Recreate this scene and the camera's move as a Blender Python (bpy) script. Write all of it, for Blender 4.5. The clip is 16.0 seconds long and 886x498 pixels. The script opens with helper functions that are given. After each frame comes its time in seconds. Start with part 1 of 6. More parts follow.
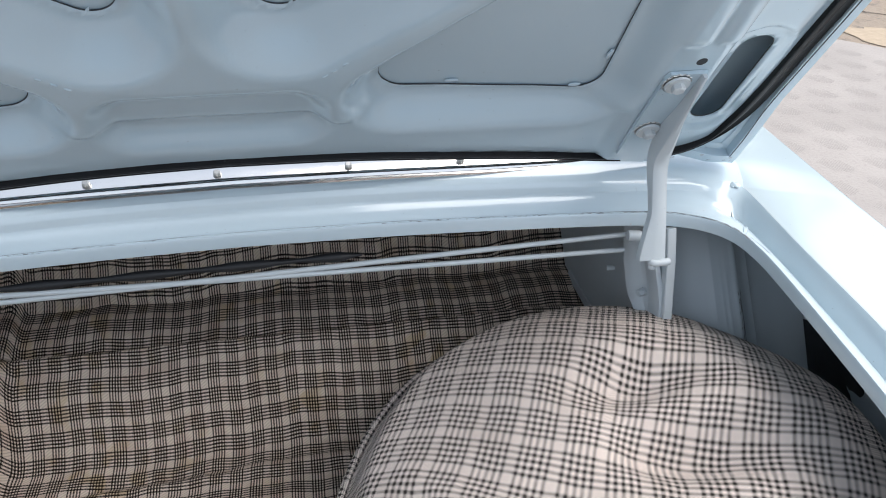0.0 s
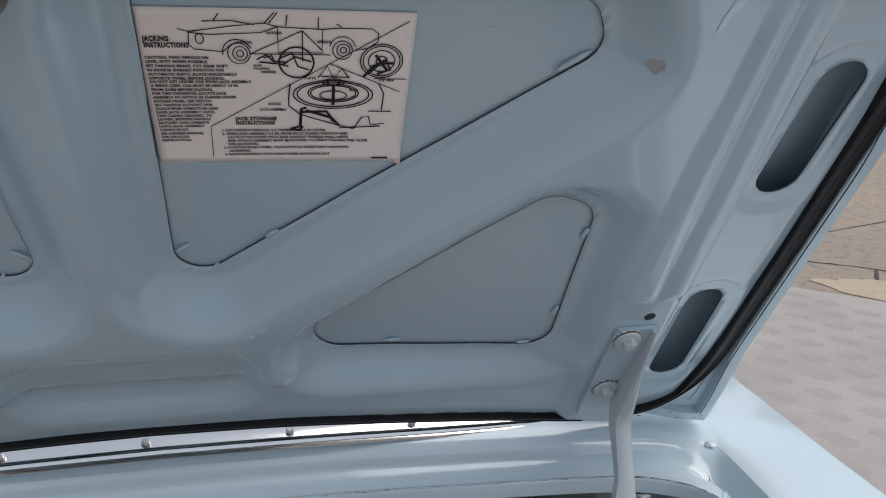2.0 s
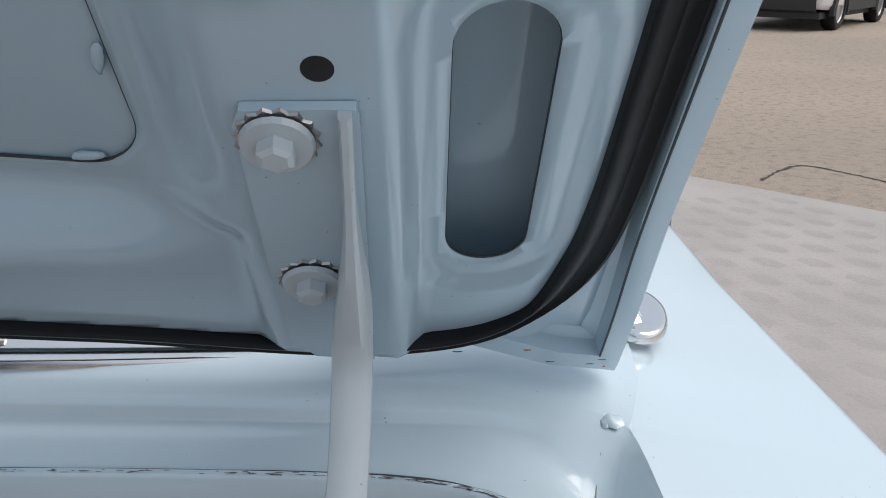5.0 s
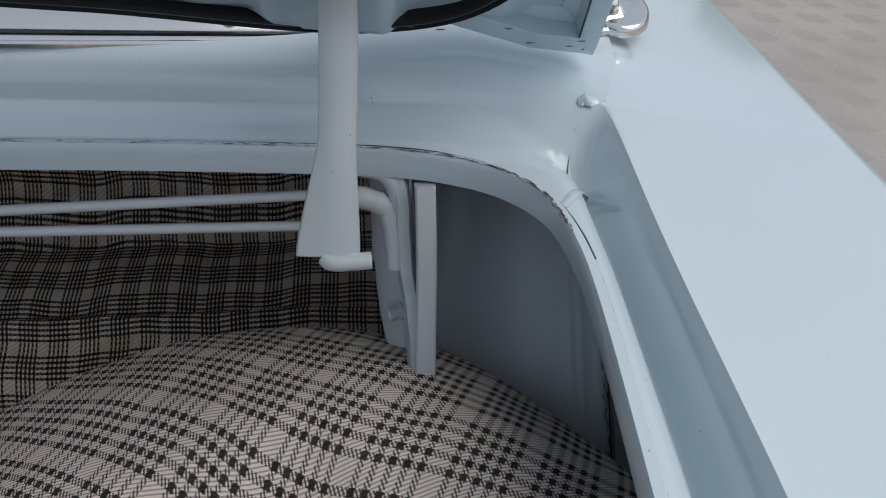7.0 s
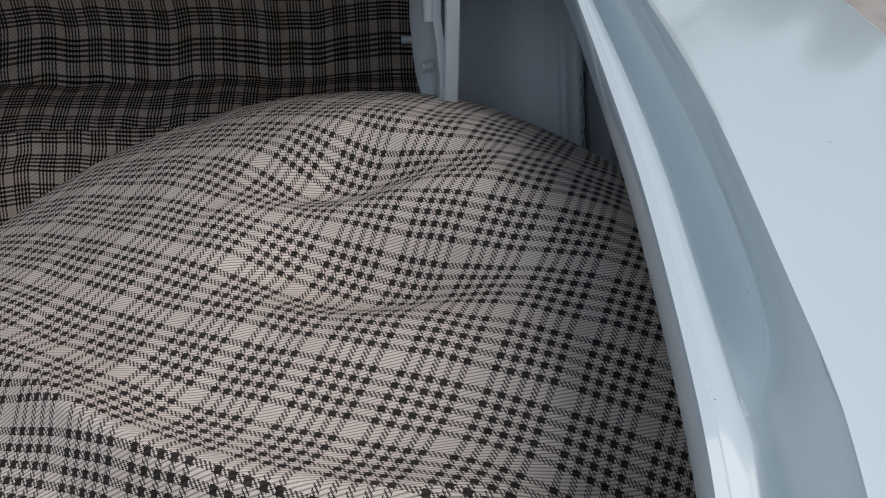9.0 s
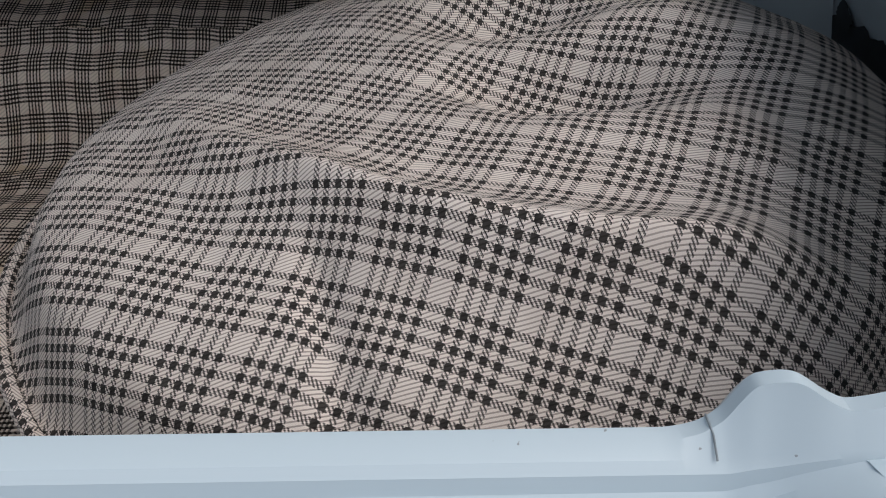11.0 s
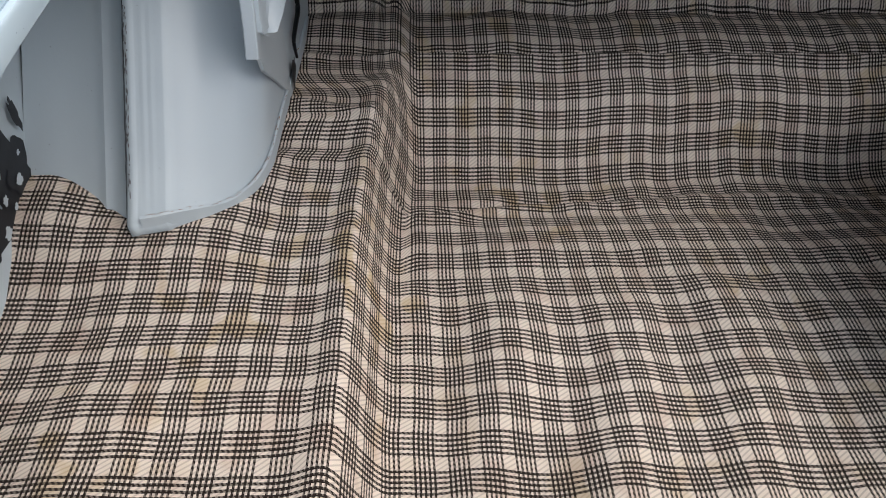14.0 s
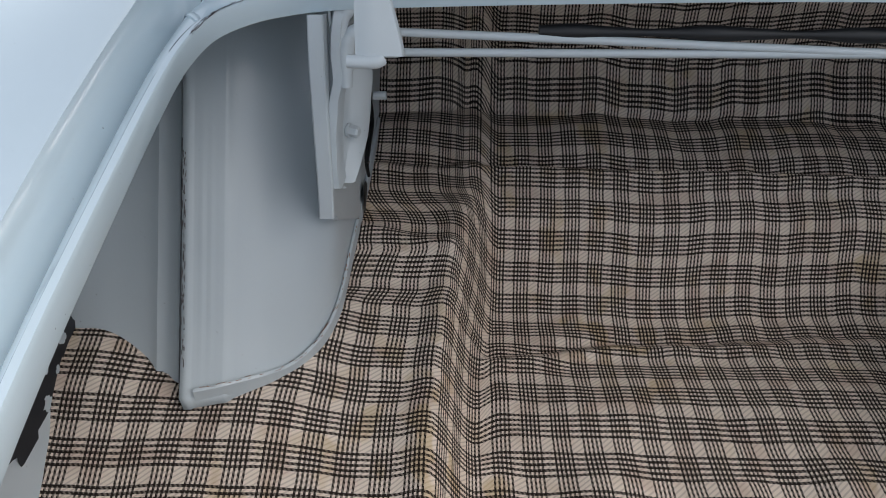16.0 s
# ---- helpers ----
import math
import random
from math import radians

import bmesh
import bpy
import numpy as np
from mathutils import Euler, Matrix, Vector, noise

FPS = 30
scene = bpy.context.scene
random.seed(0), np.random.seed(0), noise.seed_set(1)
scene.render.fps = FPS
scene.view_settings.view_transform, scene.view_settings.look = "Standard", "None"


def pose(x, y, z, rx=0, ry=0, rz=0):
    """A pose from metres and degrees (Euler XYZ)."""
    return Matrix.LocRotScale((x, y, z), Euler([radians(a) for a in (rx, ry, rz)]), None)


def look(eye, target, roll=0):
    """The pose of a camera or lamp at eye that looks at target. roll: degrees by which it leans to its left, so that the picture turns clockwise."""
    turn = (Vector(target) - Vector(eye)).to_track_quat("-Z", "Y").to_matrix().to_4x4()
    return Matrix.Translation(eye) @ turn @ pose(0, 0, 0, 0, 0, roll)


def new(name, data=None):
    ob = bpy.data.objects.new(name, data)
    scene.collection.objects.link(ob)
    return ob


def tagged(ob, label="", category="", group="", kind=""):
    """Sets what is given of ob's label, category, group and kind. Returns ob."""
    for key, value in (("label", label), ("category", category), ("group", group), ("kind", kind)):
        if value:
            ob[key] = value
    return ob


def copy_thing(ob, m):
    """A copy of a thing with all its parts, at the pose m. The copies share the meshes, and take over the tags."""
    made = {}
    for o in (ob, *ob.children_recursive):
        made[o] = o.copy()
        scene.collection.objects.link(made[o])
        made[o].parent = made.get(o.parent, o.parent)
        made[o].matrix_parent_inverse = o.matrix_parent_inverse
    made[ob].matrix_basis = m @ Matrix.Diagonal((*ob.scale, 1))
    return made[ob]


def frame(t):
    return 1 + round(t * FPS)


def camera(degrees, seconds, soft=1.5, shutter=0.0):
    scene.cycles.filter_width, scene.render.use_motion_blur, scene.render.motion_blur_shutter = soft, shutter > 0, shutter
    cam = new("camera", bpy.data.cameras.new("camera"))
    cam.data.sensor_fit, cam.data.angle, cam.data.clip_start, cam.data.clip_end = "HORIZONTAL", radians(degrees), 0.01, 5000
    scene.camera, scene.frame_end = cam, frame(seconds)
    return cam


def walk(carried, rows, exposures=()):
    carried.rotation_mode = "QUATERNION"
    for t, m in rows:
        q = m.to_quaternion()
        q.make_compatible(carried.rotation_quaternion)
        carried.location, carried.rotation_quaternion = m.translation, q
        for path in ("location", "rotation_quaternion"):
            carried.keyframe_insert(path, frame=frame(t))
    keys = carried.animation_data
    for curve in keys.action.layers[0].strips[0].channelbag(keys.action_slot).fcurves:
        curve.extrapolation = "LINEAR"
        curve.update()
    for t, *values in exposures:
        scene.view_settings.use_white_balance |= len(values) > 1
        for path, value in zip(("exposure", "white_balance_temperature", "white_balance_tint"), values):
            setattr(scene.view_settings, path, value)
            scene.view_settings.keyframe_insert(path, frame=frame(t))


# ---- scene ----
cam = camera(59.5, 16.0, soft=1.0)
PATH = [
    (0.0, (0.0824, -0.0173, 1.2695), (0.2411, 0.8016, 0.7180), 1.00),
    (0.5, (0.0700, -0.0439, 1.2719), (0.2345, 0.8103, 0.7786), 0.45),
    (1.0, (0.0949, -0.0352, 1.2683), (0.2631, 0.8446, 0.8238), 0.28),
    (1.5, (0.0936, -0.0239, 1.2725), (0.2696, 0.8958, 0.9213), 0.18),
    (2.0, (0.1405, 0.0139, 1.2580), (0.3241, 0.9628, 1.0015), 0.06),
    (2.5, (0.2308, 0.0697, 1.2518), (0.3940, 1.0372, 1.0584), -0.04),
    (3.0, (0.2888, 0.1025, 1.2523), (0.4055, 1.0821, 1.0888), 0.12),
    (3.5, (0.3168, 0.1531, 1.2330), (0.4012, 1.1369, 1.0747), 0.15),
    (4.0, (0.4002, 0.2468, 1.1570), (0.4658, 1.2279, 0.9750), 0.27),
    (4.2, (0.4261, 0.2810, 1.1227), (0.4819, 1.2578, 0.9161), 0.18),
    (6.3, (0.4761, 0.4080, 1.0360), (0.5385, 1.2339, 0.4756), 0.41),
    (6.5, (0.4721, 0.3941, 1.0368), (0.5345, 1.2081, 0.4592), 0.53),
    (7.0, (0.4642, 0.3304, 1.0226), (0.5303, 1.1257, 0.4200), 0.83),
    (7.5, (0.4589, 0.2841, 1.0110), (0.5237, 1.0624, 0.3864), 1.05),
    (8.0, (0.4574, 0.2341, 1.0201), (0.5255, 1.0043, 0.3860), 1.29),
    (8.5, (0.4524, 0.1710, 1.0116), (0.5192, 0.9389, 0.3745), 1.06),
    (8.7, (0.4436, 0.1400, 1.0066), (0.5094, 0.9069, 0.3682), 0.91),
    (10.8, (0.3623, 0.0283, 0.9248), (0.3835, 0.8002, 0.2893), 0.42),
    (11.0, (0.3346, 0.0251, 0.9204), (0.3572, 0.7931, 0.2804), 0.55),
    (11.5, (0.2223, 0.0107, 0.9454), (0.2521, 0.7640, 0.2884), 0.91),
    (12.0, (0.0596, -0.0041, 0.9766), (0.1230, 0.7481, 0.3207), 2.73),
    (12.5, (-0.0799, -0.0134, 0.9814), (-0.0207, 0.7356, 0.3214), 2.45),
    (13.0, (-0.1820, -0.0016, 0.9844), (-0.1301, 0.7483, 0.3249), 2.07),
    (13.5, (-0.2635, 0.0210, 0.9691), (-0.2167, 0.7700, 0.3082), 1.58),
    (14.0, (-0.3437, 0.0257, 0.9796), (-0.3092, 0.7774, 0.3210), 1.17),
    (14.5, (-0.4013, 0.0117, 0.9781), (-0.3863, 0.7638, 0.3192), 0.83),
    (15.0, (-0.4189, 0.0146, 0.9780), (-0.4212, 0.7641, 0.3159), 0.69),
    (15.5, (-0.3959, 0.0750, 1.0180), (-0.4038, 0.8245, 0.3560), 0.74),
    (16.0, (-0.3855, 0.1848, 1.0239), (-0.4012, 0.9412, 0.3700), 0.70),
]
walk(cam, [(t, look(eye, target, roll)) for t, eye, target, roll in PATH], [(0.0, 0.84), (0.5, 0.52), (1.0, 0.28), (1.5, 0.36), (2.0, 0.06), (2.5, -0.18), (3.0, 0.12), (3.5, 0.36), (4.0, 0.42), (6.3, -0.16), (7.0, -0.2), (8.5, -0.2), (11.0, -0.06), (12.0, 0.0), (12.5, 0.3), (13.0, 0.42), (13.5, 0.72), (14.0, 0.92), (14.5, 0.38), (15.0, 0.02), (15.5, 0.27), (16.0, 0.52)])

# ---------------------------------------------------------------- light
world = bpy.data.worlds.new("sky_world")
scene.world = world
world.use_nodes = True
wn = world.node_tree.nodes
sky = wn.new("ShaderNodeTexSky")
sky.sky_type, sky.sun_disc = "NISHITA", False
sky.sun_elevation, sky.sun_rotation = radians(56), radians(102)
sky.air_density, sky.dust_density, sky.ozone_density = 1.0, 4.0, 1.0
soft_sky = wn.new("ShaderNodeMixRGB")
soft_sky.inputs[0].default_value = 0.5
soft_sky.inputs[2].default_value = (7.0, 7.6, 8.3, 1)
world.node_tree.links.new(sky.outputs[0], soft_sky.inputs[1])
world.node_tree.links.new(soft_sky.outputs[0], wn["Background"].inputs[0])
wn["Background"].inputs[1].default_value = 0.1
sun = new("sun", bpy.data.lights.new("sun", "SUN"))
sun.data.energy, sun.data.angle, sun.data.color = 1.65, radians(60), (1.0, 0.955, 0.91)
sun.matrix_world = look((4.3, -0.4, 7.3), (0, 0.5, 0.6))
scene.view_settings.exposure = 0.0


# ---------------------------------------------------------------- materials
class Nodes:
    """A small builder for node materials."""

    def __init__(self, name):
        self.mat = bpy.data.materials.new(name)
        self.mat.use_nodes = True
        self.tree = self.mat.node_tree
        self.bsdf = self.tree.nodes["Principled BSDF"]

    def node(self, kind, operation=None):
        made = self.tree.nodes.new(kind)
        if operation:
            made.operation = operation
        return made

    def put(self, value, socket):
        if isinstance(value, bpy.types.NodeSocket):
            self.tree.links.new(value, socket)
        elif value is not None:
            socket.default_value = value

    def math(self, op, a, b=None, c=None):
        made = self.node("ShaderNodeMath", operation=op)
        for value, socket in zip((a, b, c), made.inputs):
            self.put(value, socket)
        return made.outputs[0]

    def mix(self, fac, a, b):
        made = self.node("ShaderNodeMixRGB")
        for value, socket in zip((fac, a, b), made.inputs):
            self.put(value if not (isinstance(value, tuple) and len(value) == 3) else (*value, 1), socket)
        return made.outputs[0]

    def noise(self, scale, detail=3.0, rough=0.55, coords=None, stretch=None):
        if coords is None:
            coords = self.node("ShaderNodeTexCoord").outputs["Object"]
        if stretch:
            m = self.node("ShaderNodeMapping")
            self.put(coords, m.inputs[0])
            m.inputs["Scale"].default_value = stretch
            coords = m.outputs[0]
        made = self.node("ShaderNodeTexNoise")
        self.put(coords, made.inputs["Vector"])
        made.inputs["Scale"].default_value = scale
        made.inputs["Detail"].default_value = detail
        made.inputs["Roughness"].default_value = rough
        return made.outputs["Fac"]

    def ramp(self, fac, lo, hi):
        made = self.node("ShaderNodeMapRange")
        made.interpolation_type = "SMOOTHSTEP"
        self.put(fac, made.inputs["Value"])
        made.inputs["From Min"].default_value, made.inputs["From Max"].default_value = lo, hi
        return made.outputs[0]

    def bump(self, height, strength, distance=0.001):
        made = self.node("ShaderNodeBump")
        made.inputs["Strength"].default_value = strength
        made.inputs["Distance"].default_value = distance
        self.put(height, made.inputs["Height"])
        self.put(made.outputs[0], self.bsdf.inputs["Normal"])

    def set(self, **values):
        for key, value in values.items():
            name = key.replace("_", " ")
            if isinstance(value, tuple) and len(value) == 3:
                value = (*value, 1)
            self.put(value, self.bsdf.inputs[name])
        return self.mat


def paint_material(name, colour, dark, rough=0.22, coat=0.6, peel=0.05):
    n = Nodes(name)
    big, fine = n.noise(3.5, 3), n.noise(260, 2)
    specks = n.ramp(n.noise(420, 1, 0.4), 0.80, 0.82)
    base = n.mix(n.ramp(big, 0.35, 0.7), colour, dark)
    base = n.mix(n.math("MULTIPLY", specks, 0.7), base, (0.20, 0.21, 0.22))
    n.bump(n.math("ADD", n.math("MULTIPLY", fine, 0.35), n.noise(22, 2)), peel, 0.0012)
    return n.set(Base_Color=base, Roughness=n.math("ADD", n.math("MULTIPLY", big, 0.10), rough - 0.05),
                 Coat_Weight=coat, Coat_Roughness=0.06)


def plain_material(name, colour, rough, metal=0.0, vary=0.15, scale=40.0, relief=0.15):
    n = Nodes(name)
    grain = n.noise(scale, 4)
    dark = tuple(c * (1 - vary) for c in colour)
    n.bump(n.noise(scale * 5, 3), relief, 0.0006)
    return n.set(Base_Color=n.mix(grain, colour, dark), Roughness=n.math("ADD", n.math("MULTIPLY", grain, 0.15), rough - 0.07), Metallic=metal)


def stripes(n, yarn, repeat, pitch, dark, count):
    """Which yarns of a set are dark: count groups of dark yarns a pitch apart in each repeat."""
    at = n.math("FLOORED_MODULO", yarn, repeat)
    return n.math("MULTIPLY", n.math("LESS_THAN", at, count * pitch - 0.01), n.math("LESS_THAN", n.math("MODULO", at, pitch), dark))


def weave(n, x, y, warp, weft, cover=0.0, slim=0.0):
    """A two-and-two twill of yarns counted along x and y, the dark ones covering by so much where they pass under and drawn thin by slim where they cross pale ones: its dark yarns, what lies on top, and the roundness of the yarns."""
    i, j = n.math("FLOOR", x), n.math("FLOOR", y)
    over = n.math("LESS_THAN", n.math("FLOORED_MODULO", n.math("ADD", i, j), 4.0), 1.5)
    a, b = stripes(n, i, *warp), stripes(n, j, *weft)
    under = n.math("SUBTRACT", 1.0, over)
    round_x, round_y = (n.math("SUBTRACT", 1.0, n.math("ABSOLUTE", n.math("SUBTRACT", n.math("MULTIPLY", n.math("FRACT", c), 2.0), 1.0))) for c in (x, y))
    both = n.math("MULTIPLY", a, b)
    a_thin, b_thin = (n.math("MULTIPLY", set_, n.math("MAXIMUM", both, n.math("GREATER_THAN", bulge, slim))) for set_, bulge in ((a, round_x), (b, round_y)))
    dark = n.math("MAXIMUM", n.math("MULTIPLY", a_thin, n.math("MAXIMUM", over, cover)), n.math("MULTIPLY", b_thin, n.math("MAXIMUM", under, cover)))
    swell = n.math("ADD", n.math("MULTIPLY", round_x, over), n.math("MULTIPLY", round_y, n.math("SUBTRACT", 1.0, over)))
    rib = n.math("LESS_THAN", n.math("FLOORED_MODULO", n.math("SUBTRACT", y, n.math("MULTIPLY", x, 0.55)), 3.6), 1.3)
    return dark, swell, rib


def wobbled(n, uv, scale, amount):
    """Cloth coordinates with the small waver of a hand-laid cloth."""
    wob = n.node("ShaderNodeTexNoise")
    n.put(uv, wob.inputs["Vector"])
    wob.inputs["Scale"].default_value = scale
    shift = n.node("ShaderNodeVectorMath", operation="MULTIPLY_ADD")
    n.put(wob.outputs["Color"], shift.inputs[0])
    shift.inputs[1].default_value = (amount, amount, 0)
    n.put(uv, shift.inputs[2])
    sep = n.node("ShaderNodeSeparateXYZ")
    n.put(shift.outputs[0], sep.inputs[0])
    return sep.outputs[0], sep.outputs[1]


def plaid_material():
    """Fine plaid: five thin dark lines in each repeat, both ways, on a beige ground with faded tints."""
    n = Nodes("plaid_trunk_mat")
    uv = n.node("ShaderNodeUVMap").outputs[0]
    x, y = wobbled(n, uv, 0.30, 0.12)
    dark, swell, rib = weave(n, n.math("MULTIPLY", x, 29.0), n.math("MULTIPLY", y, 29.0), (29.0, 4.0, 1.9, 5), (29.0, 4.0, 1.9, 5), 0.68)
    ground = n.mix(n.math("MULTIPLY", rib, 0.42), (0.77, 0.66, 0.57), (0.30, 0.245, 0.205))
    patch = n.ramp(n.noise(0.15, 3, 0.6, uv), 0.44, 0.64)
    yellow = n.ramp(n.noise(1.0, 1, 0.5, uv), 0.52, 0.64)
    pink = n.ramp(n.noise(0.8, 1, 0.5, uv, (1.0, 1.3, 1.0)), 0.54, 0.68)
    ground = n.mix(n.math("MULTIPLY", pink, 0.40), ground, (0.52, 0.37, 0.295))
    ground = n.mix(n.math("MULTIPLY", n.math("MULTIPLY", yellow, patch), 0.55), ground, (0.53, 0.38, 0.18))
    soil = n.ramp(n.noise(0.09, 4, 0.65, uv), 0.50, 0.75)
    ground = n.mix(n.math("MULTIPLY", soil, 0.25), ground, (0.30, 0.25, 0.21))
    fray = n.math("ADD", n.math("MULTIPLY", n.noise(24, 2, 0.5, uv), 0.4), 0.86)
    colour = n.mix(n.math("MINIMUM", n.math("MULTIPLY", dark, fray), 0.985), ground, (0.012, 0.008, 0.007))
    n.bump(n.math("ADD", swell, n.noise(40, 2, 0.5, uv)), 0.35, 0.0006)
    return n.set(Base_Color=colour, Roughness=0.9, Specular_IOR_Level=0.06)


def check_material():
    """Large broken check: five rows of dark four-yarn checks in each repeat, with twilled cream between."""
    n = Nodes("dotted_check_cloth")
    uv = n.node("ShaderNodeUVMap").outputs[0]
    x, y = wobbled(n, uv, 0.55, 0.10)
    x, y = (n.math("ADD", n.math("MULTIPLY", c, 72.0), 63.0) for c in (x, y))
    dark, swell, rib = weave(n, x, y, (72.0, 12.0, 5.5, 5), (72.0, 12.0, 5.5, 5), 0.0, 0.15)
    pale = n.mix(n.math("MULTIPLY", rib, 0.72), (0.84, 0.75, 0.69), (0.26, 0.21, 0.19))
    pale = n.mix(n.math("MULTIPLY", n.ramp(n.noise(0.6, 3, 0.6, uv), 0.45, 0.75), 0.22), pale, (0.46, 0.37, 0.31))
    faded = n.math("ADD", n.math("MULTIPLY", n.noise(5.0, 1, 0.5, uv), 0.10), 0.90)
    colour = n.mix(n.math("MULTIPLY", dark, n.math("MINIMUM", faded, 0.99)), pale, (0.007, 0.006, 0.006))
    n.bump(n.math("ADD", swell, n.noise(30, 2, 0.5, uv)), 0.4, 0.0006)
    return n.set(Base_Color=colour, Roughness=0.75, Specular_IOR_Level=0.12)


PAINT = paint_material("pale_blue_paint", (0.575, 0.685, 0.745), (0.555, 0.665, 0.73), rough=0.13, coat=1.0, peel=0.012)
# same paint for lip and tail corners, its colour lowered for weaker light there
LIP_PAINT = paint_material("matt_dimmed_blue_paint", (0.555, 0.652, 0.712), (0.535, 0.632, 0.695), rough=0.36, coat=0.12, peel=0.02)
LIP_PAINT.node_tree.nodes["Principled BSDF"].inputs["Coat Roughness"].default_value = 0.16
LID_PAINT = paint_material("pale_blue_inner_paint", (0.45, 0.57, 0.65), (0.43, 0.55, 0.63), rough=0.24, coat=0.7, peel=0.06)
PRIMER = paint_material("grey_blue_inner_paint", (0.53, 0.59, 0.625), (0.47, 0.53, 0.57), rough=0.38, coat=0.1, peel=0.12)
HINGE_PAINT = paint_material("grey_hinge_paint", (0.56, 0.61, 0.64), (0.50, 0.55, 0.58), rough=0.38, coat=0.2, peel=0.15)
CAVITY = plain_material("cavity_shade_grey", (0.10, 0.12, 0.14), 0.5)
RUBBER = plain_material("black_rubber", (0.010, 0.0105, 0.012), 0.42, vary=0.3)
RUBBER.node_tree.nodes["Principled BSDF"].inputs["Specular IOR Level"].default_value = 0.22
CHROME = plain_material("chrome", (0.86, 0.85, 0.84), 0.12, 1.0, vary=0.03, relief=0.02)
STEEL = plain_material("dull_screw_steel", (0.55, 0.55, 0.54), 0.35, 1.0, vary=0.3)
BLACK = plain_material("sealer_and_hole_black", (0.012, 0.013, 0.016), 0.5, vary=0.4)
PLAID = plaid_material()
CHECK = check_material()


# ---------------------------------------------------------------- mesh helpers
def part(name, data, material, parent=None, label="", smooth=True, crease=42):
    """Links a bmesh, or a tuple of vertices, faces and optional uv rows, as one mesh object."""
    me = bpy.data.meshes.new(name)
    if isinstance(data, bmesh.types.BMesh):
        bmesh.ops.recalc_face_normals(data, faces=data.faces)
        data.to_mesh(me)
        data.free()
    else:
        me.from_pydata([tuple(v) for v in data[0]], [], data[1])
        if len(data) > 2:
            layer = me.uv_layers.new(name="UVMap")
            flat = np.array(data[2], float)[[v for f in data[1] for v in f]]
            layer.data.foreach_set("uv", flat.ravel())
    me.materials.append(material)
    me.polygons.foreach_set("use_smooth", [bool(smooth)] * len(me.polygons))
    if smooth:
        me.set_sharp_from_angle(angle=radians(crease))
    me.update()
    ob = new(name, me)
    if parent is not None:
        ob.parent = parent
        ob.matrix_parent_inverse = placed(parent).inverted()
    if label:
        ob["label"] = label
    return ob


def placed(ob):
    """Where a thing or part stands in the world."""
    m = ob.matrix_basis.copy()
    return placed(ob.parent) @ ob.matrix_parent_inverse @ m if ob.parent else m


def empty(name, place, label, category, group=""):
    ob = new(name)
    ob.empty_display_size = 0.05
    ob.location = place
    bpy.context.view_layer.update()
    return tagged(ob, label, category, group)


def loft(rings, closed=False):
    """Vertices and faces between rings of equal length."""
    verts, faces, k = [], [], len(rings[0])
    for ring in rings:
        verts.extend(ring)
    for i in range(len(rings) - 1):
        for j in range(k if closed else k - 1):
            a, b = i * k + j, i * k + (j + 1) % k
            faces.append((a, b, b + k, a + k))
    return verts, faces


def solid(ob, thickness, offset=-1.0):
    m = ob.modifiers.new("thickness", "SOLIDIFY")
    m.thickness, m.offset = thickness, offset
    return ob


def smooth_path(points, per=6):
    """A Catmull-Rom curve through points."""
    p = [Vector(q) for q in points]
    out = []
    for i in range(len(p) - 1):
        a, b, c, d = p[max(i - 1, 0)], p[i], p[i + 1], p[min(i + 2, len(p) - 1)]
        for s in range(per):
            t = s / per
            out.append(0.5 * ((2 * b) + (c - a) * t + (2 * a - 5 * b + 4 * c - d) * t * t + (3 * b - a - 3 * c + d) * t ** 3))
    out.append(p[-1])
    return out


def tube(points, radius, sides=12, cap=True):
    """A round bar along points; radius may be a list."""
    p = [Vector(q) for q in points]
    r = radius if isinstance(radius, (list, tuple)) else [radius] * len(p)
    verts, faces, up = [], [], Vector((0.13, 0.21, 1))
    for i, q in enumerate(p):
        way = (p[min(i + 1, len(p) - 1)] - p[max(i - 1, 0)]).normalized()
        side = way.cross(up).normalized()
        other = side.cross(way)
        for k in range(sides):
            a = 2 * math.pi * k / sides
            verts.append(q + r[i] * (math.cos(a) * side + math.sin(a) * other))
    for i in range(len(p) - 1):
        for k in range(sides):
            a, b = i * sides + k, i * sides + (k + 1) % sides
            faces.append((a, b, b + sides, a + sides))
    if cap:
        faces.append(tuple(range(sides))[::-1])
        faces.append(tuple(range((len(p) - 1) * sides, len(p) * sides)))
    return verts, faces


def ribbon(points, section, ups):
    """A bar of a closed section (pairs across, up) along points, with an up direction at each."""
    p, k = [Vector(q) for q in points], len(section)
    rings = []
    for i, q in enumerate(p):
        way = (p[min(i + 1, len(p) - 1)] - p[max(i - 1, 0)]).normalized()
        up = Vector(ups[i] if isinstance(ups, list) else ups)
        side = way.cross(up).normalized()
        up = side.cross(way)
        rings.append([q + a * side + b * up for a, b in section])
    verts, faces = loft(rings, closed=True)
    faces.append(tuple(range(k))[::-1])
    faces.append(tuple(range((len(p) - 1) * k, len(p) * k)))
    return verts, faces


def mirrored(data):
    verts = [(-v[0], v[1], v[2]) for v in data[0]]
    return (verts, [tuple(reversed(f)) for f in data[1]], *data[2:])


